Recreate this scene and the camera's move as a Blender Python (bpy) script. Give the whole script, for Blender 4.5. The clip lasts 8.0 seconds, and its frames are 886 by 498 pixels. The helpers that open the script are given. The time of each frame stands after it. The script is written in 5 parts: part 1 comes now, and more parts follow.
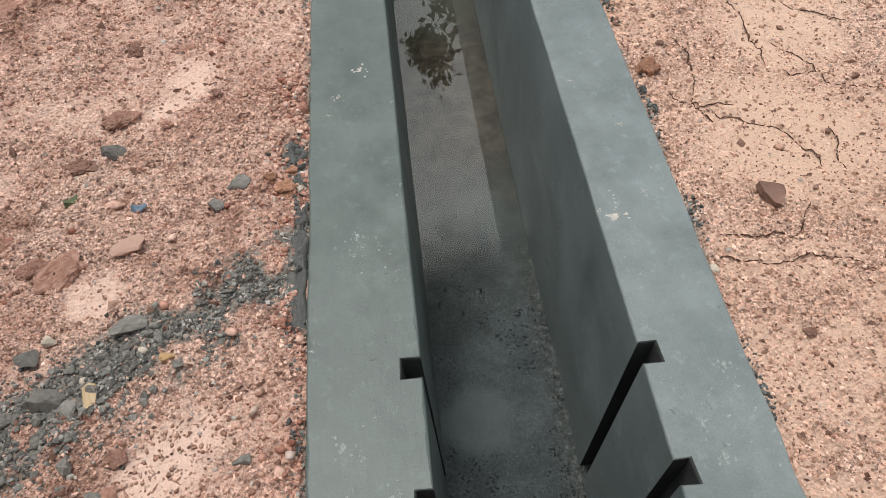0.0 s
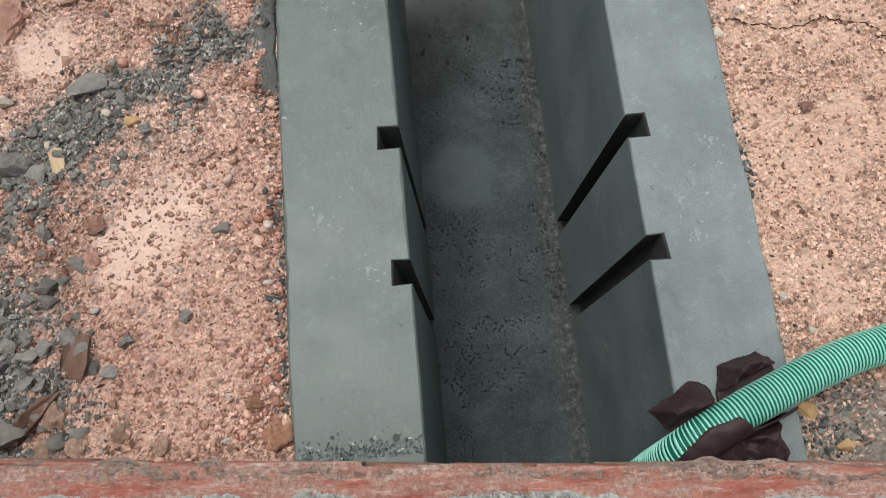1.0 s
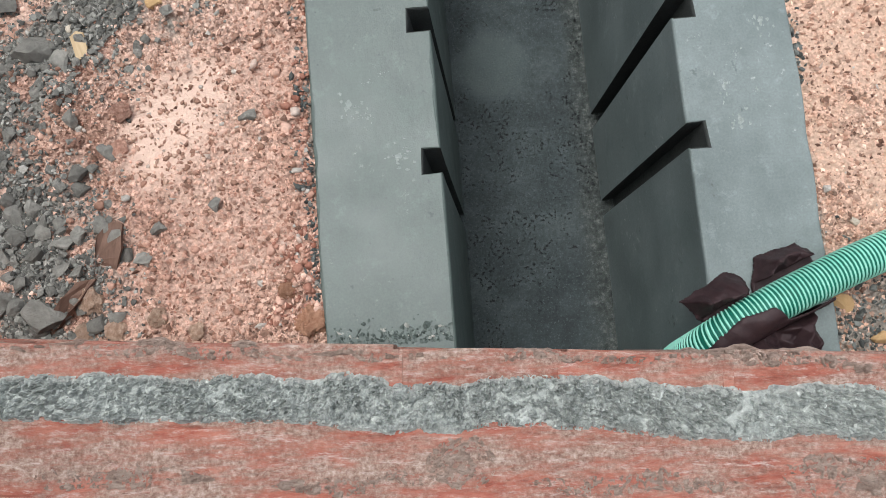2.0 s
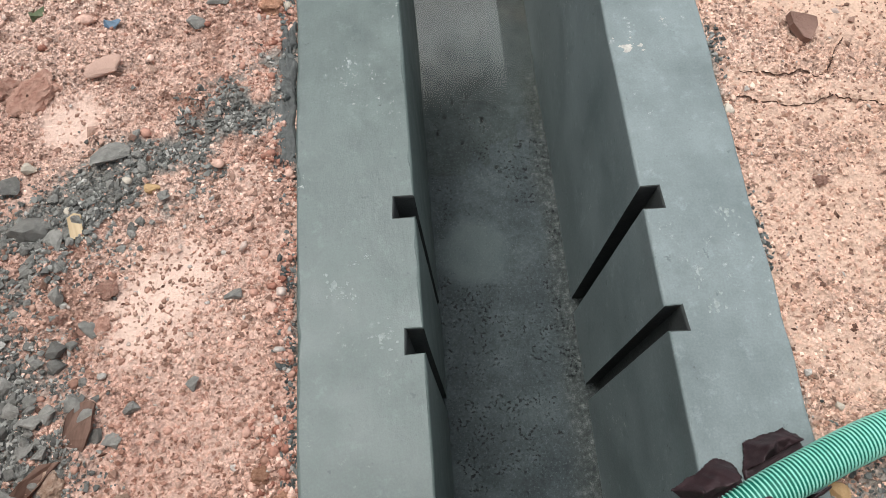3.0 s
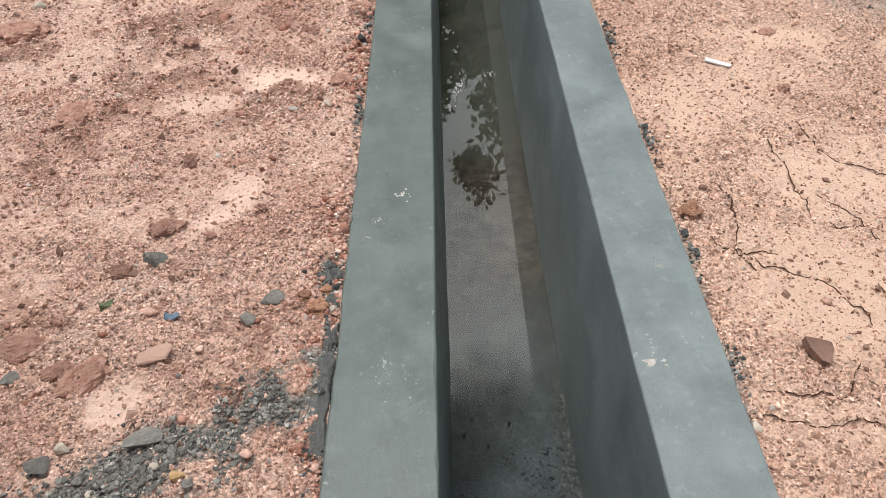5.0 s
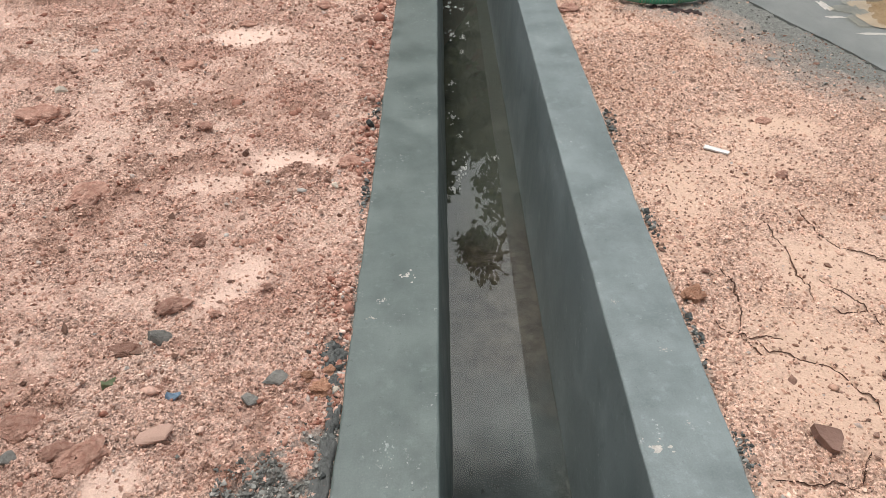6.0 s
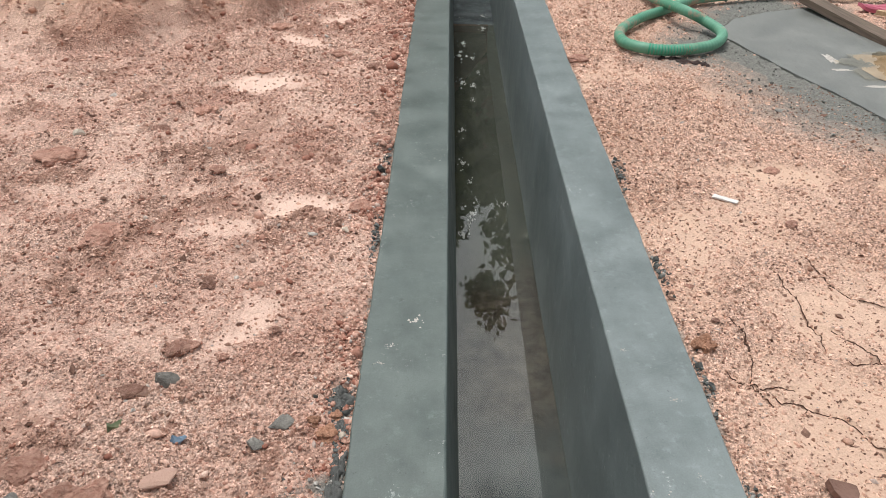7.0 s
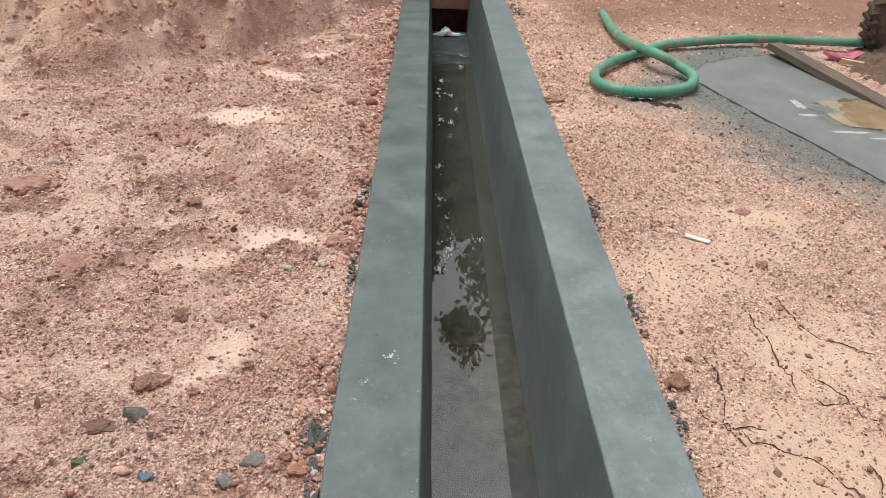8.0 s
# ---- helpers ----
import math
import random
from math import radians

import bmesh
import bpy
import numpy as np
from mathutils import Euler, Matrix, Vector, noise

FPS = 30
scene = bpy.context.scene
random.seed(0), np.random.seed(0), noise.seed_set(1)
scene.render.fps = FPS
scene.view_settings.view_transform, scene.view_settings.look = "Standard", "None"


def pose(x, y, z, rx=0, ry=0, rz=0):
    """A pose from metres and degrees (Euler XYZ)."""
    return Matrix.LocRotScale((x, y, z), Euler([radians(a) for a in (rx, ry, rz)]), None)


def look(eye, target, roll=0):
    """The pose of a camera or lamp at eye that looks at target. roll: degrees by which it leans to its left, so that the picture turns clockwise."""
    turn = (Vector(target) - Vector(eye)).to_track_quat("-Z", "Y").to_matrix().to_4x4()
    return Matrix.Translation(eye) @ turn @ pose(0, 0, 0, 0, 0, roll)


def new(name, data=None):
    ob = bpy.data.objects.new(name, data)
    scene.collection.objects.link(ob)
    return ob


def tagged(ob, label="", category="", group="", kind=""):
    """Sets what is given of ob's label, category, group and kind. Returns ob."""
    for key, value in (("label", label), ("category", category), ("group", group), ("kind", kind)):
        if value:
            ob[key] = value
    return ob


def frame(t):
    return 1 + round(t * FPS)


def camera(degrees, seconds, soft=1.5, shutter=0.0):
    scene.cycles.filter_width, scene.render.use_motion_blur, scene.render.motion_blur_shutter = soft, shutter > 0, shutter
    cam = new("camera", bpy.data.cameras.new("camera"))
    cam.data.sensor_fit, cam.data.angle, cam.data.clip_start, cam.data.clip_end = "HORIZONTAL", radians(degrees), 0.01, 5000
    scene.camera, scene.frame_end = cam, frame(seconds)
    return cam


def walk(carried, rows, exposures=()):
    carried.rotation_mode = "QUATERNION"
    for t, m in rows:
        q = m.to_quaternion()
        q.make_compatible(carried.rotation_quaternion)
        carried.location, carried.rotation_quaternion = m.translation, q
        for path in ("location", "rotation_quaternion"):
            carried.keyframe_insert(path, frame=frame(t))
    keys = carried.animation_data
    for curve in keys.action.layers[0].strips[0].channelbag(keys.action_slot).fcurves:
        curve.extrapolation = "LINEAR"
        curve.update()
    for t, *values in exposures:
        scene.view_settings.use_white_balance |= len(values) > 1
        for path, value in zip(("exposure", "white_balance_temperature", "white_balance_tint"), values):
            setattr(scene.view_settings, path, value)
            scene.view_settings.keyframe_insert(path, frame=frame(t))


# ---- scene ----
cam = camera(63.5, 8.0, 0.8)
PATH = [
    (0, (-0.02, 0.35, 1.33), (0.097, 1.555, -0.262), -0.7),
    (0.5, (-0.009, 0.408, 1.331), (0.115, 1.263, -0.472), 3.1),
    (0.8, (-0.001, 0.438, 1.326), (0.108, 1.125, -0.55), 3.6),
    (1, (0.011, 0.456, 1.326), (0.09, 0.979, -0.603), 3.2),
    (1.2, (0.013, 0.454, 1.318), (0.068, 0.805, -0.651), 3.6),
    (2.3, (0.0, 0.426, 1.294), (-0.03, 0.695, -0.688), -11.2),
    (2.5, (0.0, 0.423, 1.291), (0.017, 0.807, -0.671), -2.4),
    (2.9, (0.004, 0.42, 1.301), (0.077, 1.131, -0.567), 1.0),
    (3, (0.002, 0.422, 1.3), (0.07, 1.184, -0.548), 0.5),
    (3.5, (-0.001, 0.416, 1.311), (0.041, 1.43, -0.412), -0.9),
    (3.8, (-0.001, 0.415, 1.318), (0.045, 1.511, -0.354), -0.7),
    (4, (0.001, 0.409, 1.318), (0.048, 1.573, -0.308), -0.5),
    (4.5, (0.0, 0.402, 1.326), (0.047, 1.708, -0.188), -0.1),
    (4.9, (-0.001, 0.397, 1.337), (0.01, 1.814, -0.074), -0.7),
    (5, (-0.008, 0.397, 1.337), (0.023, 1.843, -0.045), 0.3),
    (5.2, (-0.012, 0.395, 1.335), (0.046, 1.884, 0.001), 1.3),
    (6.5, (-0.01, 0.389, 1.357), (-0.011, 2.018, 0.196), 0.5),
    (7, (-0.015, 0.388, 1.356), (-0.016, 2.049, 0.243), 0.9),
    (7.5, (-0.015, 0.389, 1.355), (0.02, 2.067, 0.267), 2.1),
    (8, (-0.018, 0.386, 1.361), (0.047, 2.099, 0.331), 2.9),
]
walk(cam, [(t, look(eye, target, roll)) for t, eye, target, roll in PATH], [(0, 0.20, 6450, 9), (1, 0.24, 6350, 8), (2.5, 0.50, 6150, 7), (4.5, 0.38, 6400, 9), (6.5, 0.30, 6400, 9), (8, 0.29, 6380, 9)])
# ---- light ----
world = bpy.data.worlds.new("overcast_sky")
scene.world = world
world.use_nodes = True
wn, wl = world.node_tree.nodes, world.node_tree.links
sky = wn.new("ShaderNodeTexSky")
sky.sky_type, sky.sun_disc = "NISHITA", False
sky.sun_elevation, sky.sun_rotation = radians(74), radians(-45)
sky.air_density, sky.dust_density = 1.0, 4.0
hsv = wn.new("ShaderNodeHueSaturation")
hsv.inputs["Saturation"].default_value = 0.22
wl.new(sky.outputs[0], hsv.inputs["Color"])
wl.new(hsv.outputs[0], wn["Background"].inputs[0])
wn["Background"].inputs[1].default_value = 0.15
sun = new("sun", bpy.data.lights.new("sun", "SUN"))
sun.data.energy, sun.data.angle, sun.data.color = 1.4, radians(26), (1.0, 0.97, 0.92)
sun.matrix_world = look((-4.0, 4.0, 20.0), (0, 0, 0))


# ---- materials ----
def material(name, rough=0.8, spec=0.3):
    m = bpy.data.materials.new(name)
    m.use_nodes = True
    b = m.node_tree.nodes["Principled BSDF"]
    b.inputs["Roughness"].default_value = rough
    b.inputs["Specular IOR Level"].default_value = spec
    return m, m.node_tree.nodes, m.node_tree.links, b


def noise_tex(n, l, scale, detail=4, rough=0.6, stretch=None, kind="noise", coord="Object"):
    """A noise value over object coordinates."""
    tc = n.new("ShaderNodeTexCoord")
    src = tc.outputs[coord]
    if stretch:
        mp = n.new("ShaderNodeMapping")
        mp.inputs["Scale"].default_value = stretch
        l.new(src, mp.inputs["Vector"])
        src = mp.outputs[0]
    if kind == "noise":
        t = n.new("ShaderNodeTexNoise")
        t.inputs["Detail"].default_value, t.inputs["Roughness"].default_value = detail, rough
        out = t.outputs["Fac"]
    else:
        t = n.new("ShaderNodeTexVoronoi")
        out = t.outputs["Distance"]
    t.inputs["Scale"].default_value = scale
    l.new(src, t.inputs["Vector"])
    return out


def ramp(n, l, fac, *stops):
    r = n.new("ShaderNodeValToRGB")
    e = r.color_ramp.elements
    while len(e) < len(stops):
        e.new(0.5)
    for i, (p, c) in enumerate(stops):
        e[i].position = p
        e[i].color = (*c, 1) if len(c) == 3 else c
    l.new(fac, r.inputs[0])
    return r.outputs["Color"]


def grey(v):
    return (v, v, v)


def mix(n, l, fac, a, b, mode="MIX"):
    m = n.new("ShaderNodeMix")
    m.data_type, m.blend_type = "RGBA", mode
    for sock, v in ((m.inputs[0], fac), (m.inputs[6], a), (m.inputs[7], b)):
        if isinstance(v, (int, float)):
            sock.default_value = v
        elif isinstance(v, tuple):
            sock.default_value = (*v, 1)
        else:
            l.new(v, sock)
    return m.outputs[2]


def bump(n, l, b, height, strength=0.5, dist=0.003, under=None):
    k = n.new("ShaderNodeBump")
    k.inputs["Strength"].default_value, k.inputs["Distance"].default_value = strength, dist
    l.new(height, k.inputs["Height"])
    if under:
        l.new(under, k.inputs["Normal"])
    l.new(k.outputs[0], b.inputs["Normal"])
    return k.outputs[0]


def attribute(n, name):
    a = n.new("ShaderNodeAttribute")
    a.attribute_name = name
    return a.outputs["Fac"]


def soil(name, crumbs=False):
    """Laterite soil: pink on one bank, tan on the other, with pale clay, cement and damp dark earth where the attributes say."""
    m, n, l, b = material(name, 0.9, 0.15)
    geo = n.new("ShaderNodeNewGeometry")
    sep = n.new("ShaderNodeSeparateXYZ")
    l.new(geo.outputs["Position"], sep.inputs[0])
    side = n.new("ShaderNodeMapRange")
    side.inputs["From Min"].default_value, side.inputs["From Max"].default_value = 0.0, 0.6
    l.new(sep.outputs["X"], side.inputs["Value"])
    big = noise_tex(n, l, 2.2, 5, 0.6)
    fine = noise_tex(n, l, 60, 6, 0.7)
    pink = ramp(n, l, big, (0.3, (0.455, 0.264, 0.202)), (0.5, (0.575, 0.378, 0.30)), (0.72, (0.66, 0.472, 0.382)))
    tan = ramp(n, l, big, (0.3, (0.55, 0.355, 0.266)), (0.55, (0.63, 0.425, 0.33)), (0.75, (0.69, 0.485, 0.385)))
    col = mix(n, l, side.outputs[0], pink, tan)
    col = mix(n, l, 1.0, col, ramp(n, l, fine, (0.3, grey(0.6)), (0.5, grey(1.0)), (0.7, grey(1.22))), "MULTIPLY")
    if not crumbs:
        cell = n.new("ShaderNodeTexVoronoi")
        cell.inputs["Scale"].default_value = 170
        l.new(n.new("ShaderNodeTexCoord").outputs["Object"], cell.inputs["Vector"])
        tone = n.new("ShaderNodeSeparateColor")
        l.new(cell.outputs["Color"], tone.inputs[0])
        speck = ramp(n, l, tone.outputs[0], (0.0, grey(0.45)), (0.2, grey(0.82)), (0.5, grey(1.02)), (0.85, grey(1.14)), (1.0, grey(1.28)))
        col = mix(n, l, 1.0, col, mix(n, l, attribute(n, "pale"), speck, grey(1.0)), "MULTIPLY")
        grain = n.new("ShaderNodeTexVoronoi")
        grain.inputs["Scale"].default_value = 290
        l.new(n.new("ShaderNodeTexCoord").outputs["Object"], grain.inputs["Vector"])
        hue = n.new("ShaderNodeSeparateColor")
        l.new(grain.outputs["Color"], hue.inputs[0])
        grit = ramp(n, l, hue.outputs[1], (0.0, (0.5, 0.42, 0.38)), (0.2, (0.92, 0.88, 0.86)), (0.6, grey(1.05)), (0.88, (1.14, 1.15, 1.16)), (1.0, (1.35, 1.42, 1.46)))
        col = mix(n, l, 1.0, col, mix(n, l, attribute(n, "pale"), grit, grey(1.02)), "MULTIPLY")
    if crumbs:
        v = ramp(n, l, geo.outputs["Random Per Island"], (0.0, (0.52, 0.43, 0.39)), (0.2, (0.78, 0.69, 0.65)), (0.45, (1.04, 1.0, 0.98)), (0.8, (1.2, 1.17, 1.15)), (0.97, (1.5, 1.58, 1.62)))
        col = mix(n, l, 1.0, col, v, "MULTIPLY")
    else:
        rusty = noise_tex(n, l, 9, 6, 0.7)
        col = mix(n, l, mix(n, l, side.outputs[0], ramp(n, l, rusty, (0.56, grey(0)), (0.66, grey(0.6))), ramp(n, l, rusty, (0.6, grey(0)), (0.7, grey(0.2)))), col, (0.30, 0.125, 0.085))
        col = mix(n, l, attribute(n, "pale"), col, mix(n, l, side.outputs[0], (0.71, 0.51, 0.415), (0.61, 0.425, 0.318)))
        col = mix(n, l, attribute(n, "bank"), col, ramp(n, l, big, (0.3, (0.56, 0.335, 0.225)), (0.7, (0.73, 0.50, 0.37))))
        col = mix(n, l, attribute(n, "dark"), col, ramp(n, l, fine, (0.3, (0.21, 0.10, 0.066)), (0.7, (0.38, 0.215, 0.155))))
        col = mix(n, l, attribute(n, "cement"), col, ramp(n, l, fine, (0.3, (0.145, 0.145, 0.13)), (0.7, (0.29, 0.285, 0.255))))
    l.new(col, b.inputs["Base Color"])
    k = bump(n, l, b, noise_tex(n, l, 160, 5, 0.75), 0.8, 0.004)
    if not crumbs:
        bump(n, l, b, noise_tex(n, l, 125, 2, kind="voronoi"), 0.9, 0.008, k)
        flat = n.new("ShaderNodeMapRange")
        flat.inputs["To Min"].default_value, flat.inputs["To Max"].default_value = 1.0, 0.10
        l.new(attribute(n, "pale"), flat.inputs["Value"])
        l.new(flat.outputs[0], n["Bump.001"].inputs["Strength"])
    return m


def cement(name, dark, light, rough=0.65, fleck=0.0, relief=0.35, scale=1.0):
    """Trowelled cement with blotches, hairline scratches and, with fleck, lime splashes."""
    m, n, l, b = material(name, rough, 0.5)
    blot = noise_tex(n, l, 3.5 * scale, 6, 0.65)
    sweep = noise_tex(n, l, 14 * scale, 5, 0.7, (1, 0.3, 0.6))
    grain = noise_tex(n, l, 220, 4, 0.7)
    col = ramp(n, l, blot, (0.3, dark), (0.7, light))
    col = mix(n, l, 1.0, col, ramp(n, l, sweep, (0.3, grey(0.93)), (0.55, grey(1.0)), (0.75, grey(1.06))), "MULTIPLY")
    col = mix(n, l, 1.0, col, ramp(n, l, grain, (0.3, grey(0.86)), (0.7, grey(1.12))), "MULTIPLY")
    spots = noise_tex(n, l, 26, 3, 0.8)
    col = mix(n, l, ramp(n, l, spots, (0.29, grey(0.6)), (0.34, grey(0))), col, tuple(v * 0.4 for v in dark))
    if fleck:
        col = mix(n, l, ramp(n, l, noise_tex(n, l, 2.1, 5, 0.7), (0.44, grey(0.0)), (0.64, grey(0.2))), col, tuple(v * 1.45 for v in light))
        col = mix(n, l, ramp(n, l, noise_tex(n, l, 19, 7, 0.78), (0.56, grey(0.0)), (0.74, grey(0.5))), col, tuple(v * 1.6 for v in light))
        col = mix(n, l, ramp(n, l, noise_tex(n, l, 6.3, 7, 0.75), (0.33, grey(0.4)), (0.45, grey(0))), col, tuple(v * 0.8 for v in dark))
        zone = ramp(n, l, noise_tex(n, l, 5, 3, 0.6), (0.52, grey(0)), (0.64, grey(1)))
        dots = ramp(n, l, noise_tex(n, l, 48, 6, 0.8), (0.585, grey(0)), (0.70, grey(fleck)))
        col = mix(n, l, mix(n, l, 1.0, zone, dots, "MULTIPLY"), col, (0.62, 0.62, 0.58))
    l.new(col, b.inputs["Base Color"])
    l.new(ramp(n, l, blot, (0.3, grey(rough - 0.14)), (0.7, grey(rough + 0.12))), b.inputs["Roughness"])
    k = bump(n, l, b, grain, relief, 0.0015)
    bump(n, l, b, sweep, relief, 0.004, k)
    return m


def plain(name, dark, light, rough=0.7, scale=30.0, relief=0.4, stretch=None, per_object=0.0, spec=0.3, dist=0.002):
    """Two tones mixed by noise, with fine relief; per_object varies the value from thing to thing."""
    m, n, l, b = material(name, rough, spec)
    v = noise_tex(n, l, scale, 6, 0.65, stretch)
    col = ramp(n, l, v, (0.3, dark), (0.7, light))
    if per_object:
        info = n.new("ShaderNodeObjectInfo")
        col = mix(n, l, 1.0, col, ramp(n, l, info.outputs["Random"], (0.0, grey(1 - per_object)), (1.0, grey(1 + per_object))), "MULTIPLY")
    l.new(col, b.inputs["Base Color"])
    bump(n, l, b, noise_tex(n, l, scale * 4, 5, 0.7, stretch), relief, dist)
    return m


def islands(name, low, mid, high, rough=0.85):
    """For many small stones in one mesh: each takes its own tone."""
    m, n, l, b = material(name, rough, 0.25)
    geo = n.new("ShaderNodeNewGeometry")
    col = ramp(n, l, geo.outputs["Random Per Island"], (0.0, low), (0.55, mid), (0.9, high), (1.0, (0.45, 0.42, 0.38)))
    col = mix(n, l, 1.0, col, ramp(n, l, noise_tex(n, l, 90, 5, 0.7), (0.3, grey(0.7)), (0.7, grey(1.25))), "MULTIPLY")
    l.new(col, b.inputs["Base Color"])
    bump(n, l, b, noise_tex(n, l, 200, 4, 0.7), 0.5, 0.002)
    return m


def brick_mat():
    m, n, l, b = material("fired_brick", 0.85, 0.2)
    info = n.new("ShaderNodeObjectInfo")
    base = ramp(n, l, noise_tex(n, l, 34, 8, 0.75, (0.35, 1.2, 1)), (0.28, (0.13, 0.038, 0.027)), (0.46, (0.36, 0.112, 0.078)), (0.7, (0.52, 0.235, 0.175)))
    base = mix(n, l, 1.0, base, ramp(n, l, info.outputs["Random"], (0, grey(0.8)), (1, grey(1.15))), "MULTIPLY")
    place = n.new("ShaderNodeNewGeometry")
    wide = n.new("ShaderNodeTexNoise")
    wide.inputs["Scale"].default_value, wide.inputs["Detail"].default_value, wide.inputs["Roughness"].default_value = 16, 8, 0.74
    slim = n.new("ShaderNodeMapping")
    slim.inputs["Scale"].default_value = (0.4, 1.5, 1)
    l.new(place.outputs["Position"], slim.inputs["Vector"])
    l.new(slim.outputs[0], wide.inputs["Vector"])
    smear = ramp(n, l, wide.outputs["Fac"], (0.40, grey(0)), (0.56, grey(0.9)))
    base = mix(n, l, smear, base, ramp(n, l, noise_tex(n, l, 120, 4, 0.7), (0.32, (0.19, 0.115, 0.09)), (0.5, (0.37, 0.265, 0.215)), (0.68, (0.60, 0.485, 0.42))))
    lime = ramp(n, l, noise_tex(n, l, 75, 7, 0.78, (0.3, 1.5, 1)), (0.55, grey(0)), (0.66, grey(0.7)))
    base = mix(n, l, lime, base, (0.66, 0.54, 0.49))
    l.new(base, b.inputs["Base Color"])
    k = bump(n, l, b, noise_tex(n, l, 45, 7, 0.75, (0.4, 1.3, 1)), 0.9, 0.012)
    bump(n, l, b, noise_tex(n, l, 260, 4, 0.7), 0.5, 0.002, k)
    return m


def water_mat(name, tint, ior=1.5):
    """A thin sheet of still water: the bottom shows through, the sky mirrors by Fresnel."""
    m = bpy.data.materials.new(name)
    m.use_nodes = True
    n, l = m.node_tree.nodes, m.node_tree.links
    n.remove(n["Principled BSDF"])
    tr, gl, mx, fr = n.new("ShaderNodeBsdfTransparent"), n.new("ShaderNodeBsdfGlossy"), n.new("ShaderNodeMixShader"), n.new("ShaderNodeFresnel")
    tr.inputs[0].default_value = (*tint, 1)
    gl.inputs["Color"].default_value = (0.97, 0.98, 0.90, 1)
    gl.inputs["Roughness"].default_value = 0.0
    fr.inputs["IOR"].default_value = ior
    # towards its shallow end the film thins over the rough bed
    thin, rest = attribute(n, "thin"), n.new("ShaderNodeMath")
    rest.operation = "MULTIPLY_ADD"
    rest.inputs[1].default_value, rest.inputs[2].default_value = -1.0, 1.0
    l.new(thin, rest.inputs[0])
    part_, gloss = n.new("ShaderNodeMath"), n.new("ShaderNodeMath")
    part_.operation, gloss.operation = "MULTIPLY", "MULTIPLY"
    l.new(fr.outputs[0], part_.inputs[0])
    l.new(rest.outputs[0], part_.inputs[1])
    l.new(thin, gloss.inputs[0])
    gloss.inputs[1].default_value = 0.15
    l.new(gloss.outputs[0], gl.inputs["Roughness"])
    l.new(part_.outputs[0], mx.inputs[0])
    l.new(tr.outputs[0], mx.inputs[1])
    l.new(gl.outputs[0], mx.inputs[2])
    l.new(mx.outputs[0], n["Material Output"].inputs["Surface"])
    return m


SOIL, CRUMB = soil("laterite_soil"), soil("laterite_crumbs", True)
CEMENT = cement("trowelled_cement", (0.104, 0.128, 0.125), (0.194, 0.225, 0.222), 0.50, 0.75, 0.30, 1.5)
# darker, greener copy of CEMENT: the left wall's shade is in its colour
SHADED_CEMENT = cement("shaded_trowelled_cement", (0.062, 0.082, 0.074), (0.124, 0.149, 0.137), 0.50, 0.75, 0.30, 1.5)
m_, n_, l_, b_ = material("wet_channel_bed", 0.42, 0.4)
blot_ = noise_tex(n_, l_, 6, 6, 0.7)
fine_ = ramp(n_, l_, noise_tex(n_, l_, 90, 6, 0.75), (0.3, grey(0.68)), (0.5, grey(1.0)), (0.7, grey(1.35)))
c_ = ramp(n_, l_, blot_, (0.3, (0.017, 0.023, 0.025)), (0.5, (0.037, 0.048, 0.050)), (0.7, (0.072, 0.089, 0.089)))
c_ = mix(n_, l_, 1.0, c_, fine_, "MULTIPLY")
c_ = mix(n_, l_, attribute(n_, "trowelled"), c_, (0.085, 0.106, 0.104))
c_ = mix(n_, l_, attribute(n_, "ridge"), c_, ramp(n_, l_, noise_tex(n_, l_, 55, 5, 0.75), (0.40, (0.018, 0.022, 0.021)), (0.54, (0.050, 0.057, 0.052)), (0.68, (0.16, 0.17, 0.155))))
silt_ = ramp(n_, l_, noise_tex(n_, l_, 16, 6, 0.65), (0.36, (0.024, 0.016, 0.011)), (0.5, (0.058, 0.046, 0.035)), (0.64, (0.105, 0.089, 0.070)))
green_bed_ = ramp(n_, l_, noise_tex(n_, l_, 9, 6, 0.65), (0.32, (0.034, 0.041, 0.033)), (0.68, (0.088, 0.094, 0.078)))
c_ = mix(n_, l_, ramp(n_, l_, noise_tex(n_, l_, 150, 4, 0.7), (0.56, grey(0)), (0.66, grey(0.55))), c_, (0.115, 0.135, 0.132))
# small pits: bump hollows whose shade is put in as near-black colour
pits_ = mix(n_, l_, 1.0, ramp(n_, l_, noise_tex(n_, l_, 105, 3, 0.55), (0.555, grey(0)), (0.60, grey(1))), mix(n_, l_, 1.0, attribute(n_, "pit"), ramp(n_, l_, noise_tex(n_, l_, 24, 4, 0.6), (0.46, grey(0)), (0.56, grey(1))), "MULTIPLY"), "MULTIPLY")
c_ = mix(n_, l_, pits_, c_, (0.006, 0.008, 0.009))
c_ = mix(n_, l_, attribute(n_, "silt"), c_, silt_)
c_ = mix(n_, l_, attribute(n_, "green_bed"), c_, green_bed_)
c_ = mix(n_, l_, attribute(n_, "hole_shade"), c_, (0.006, 0.008, 0.009))
l_.new(c_, b_.inputs["Base Color"])
l_.new(ramp(n_, l_, noise_tex(n_, l_, 9, 5, 0.7), (0.35, grey(0.34)), (0.65, grey(0.7))), b_.inputs["Roughness"])
k_ = bump(n_, l_, b_, noise_tex(n_, l_, 130, 6, 0.75), 0.9, 0.005)
bump(n_, l_, b_, ramp(n_, l_, pits_, (0.0, grey(1)), (1.0, grey(0))), 1.0, 0.005, k_)
BED = m_
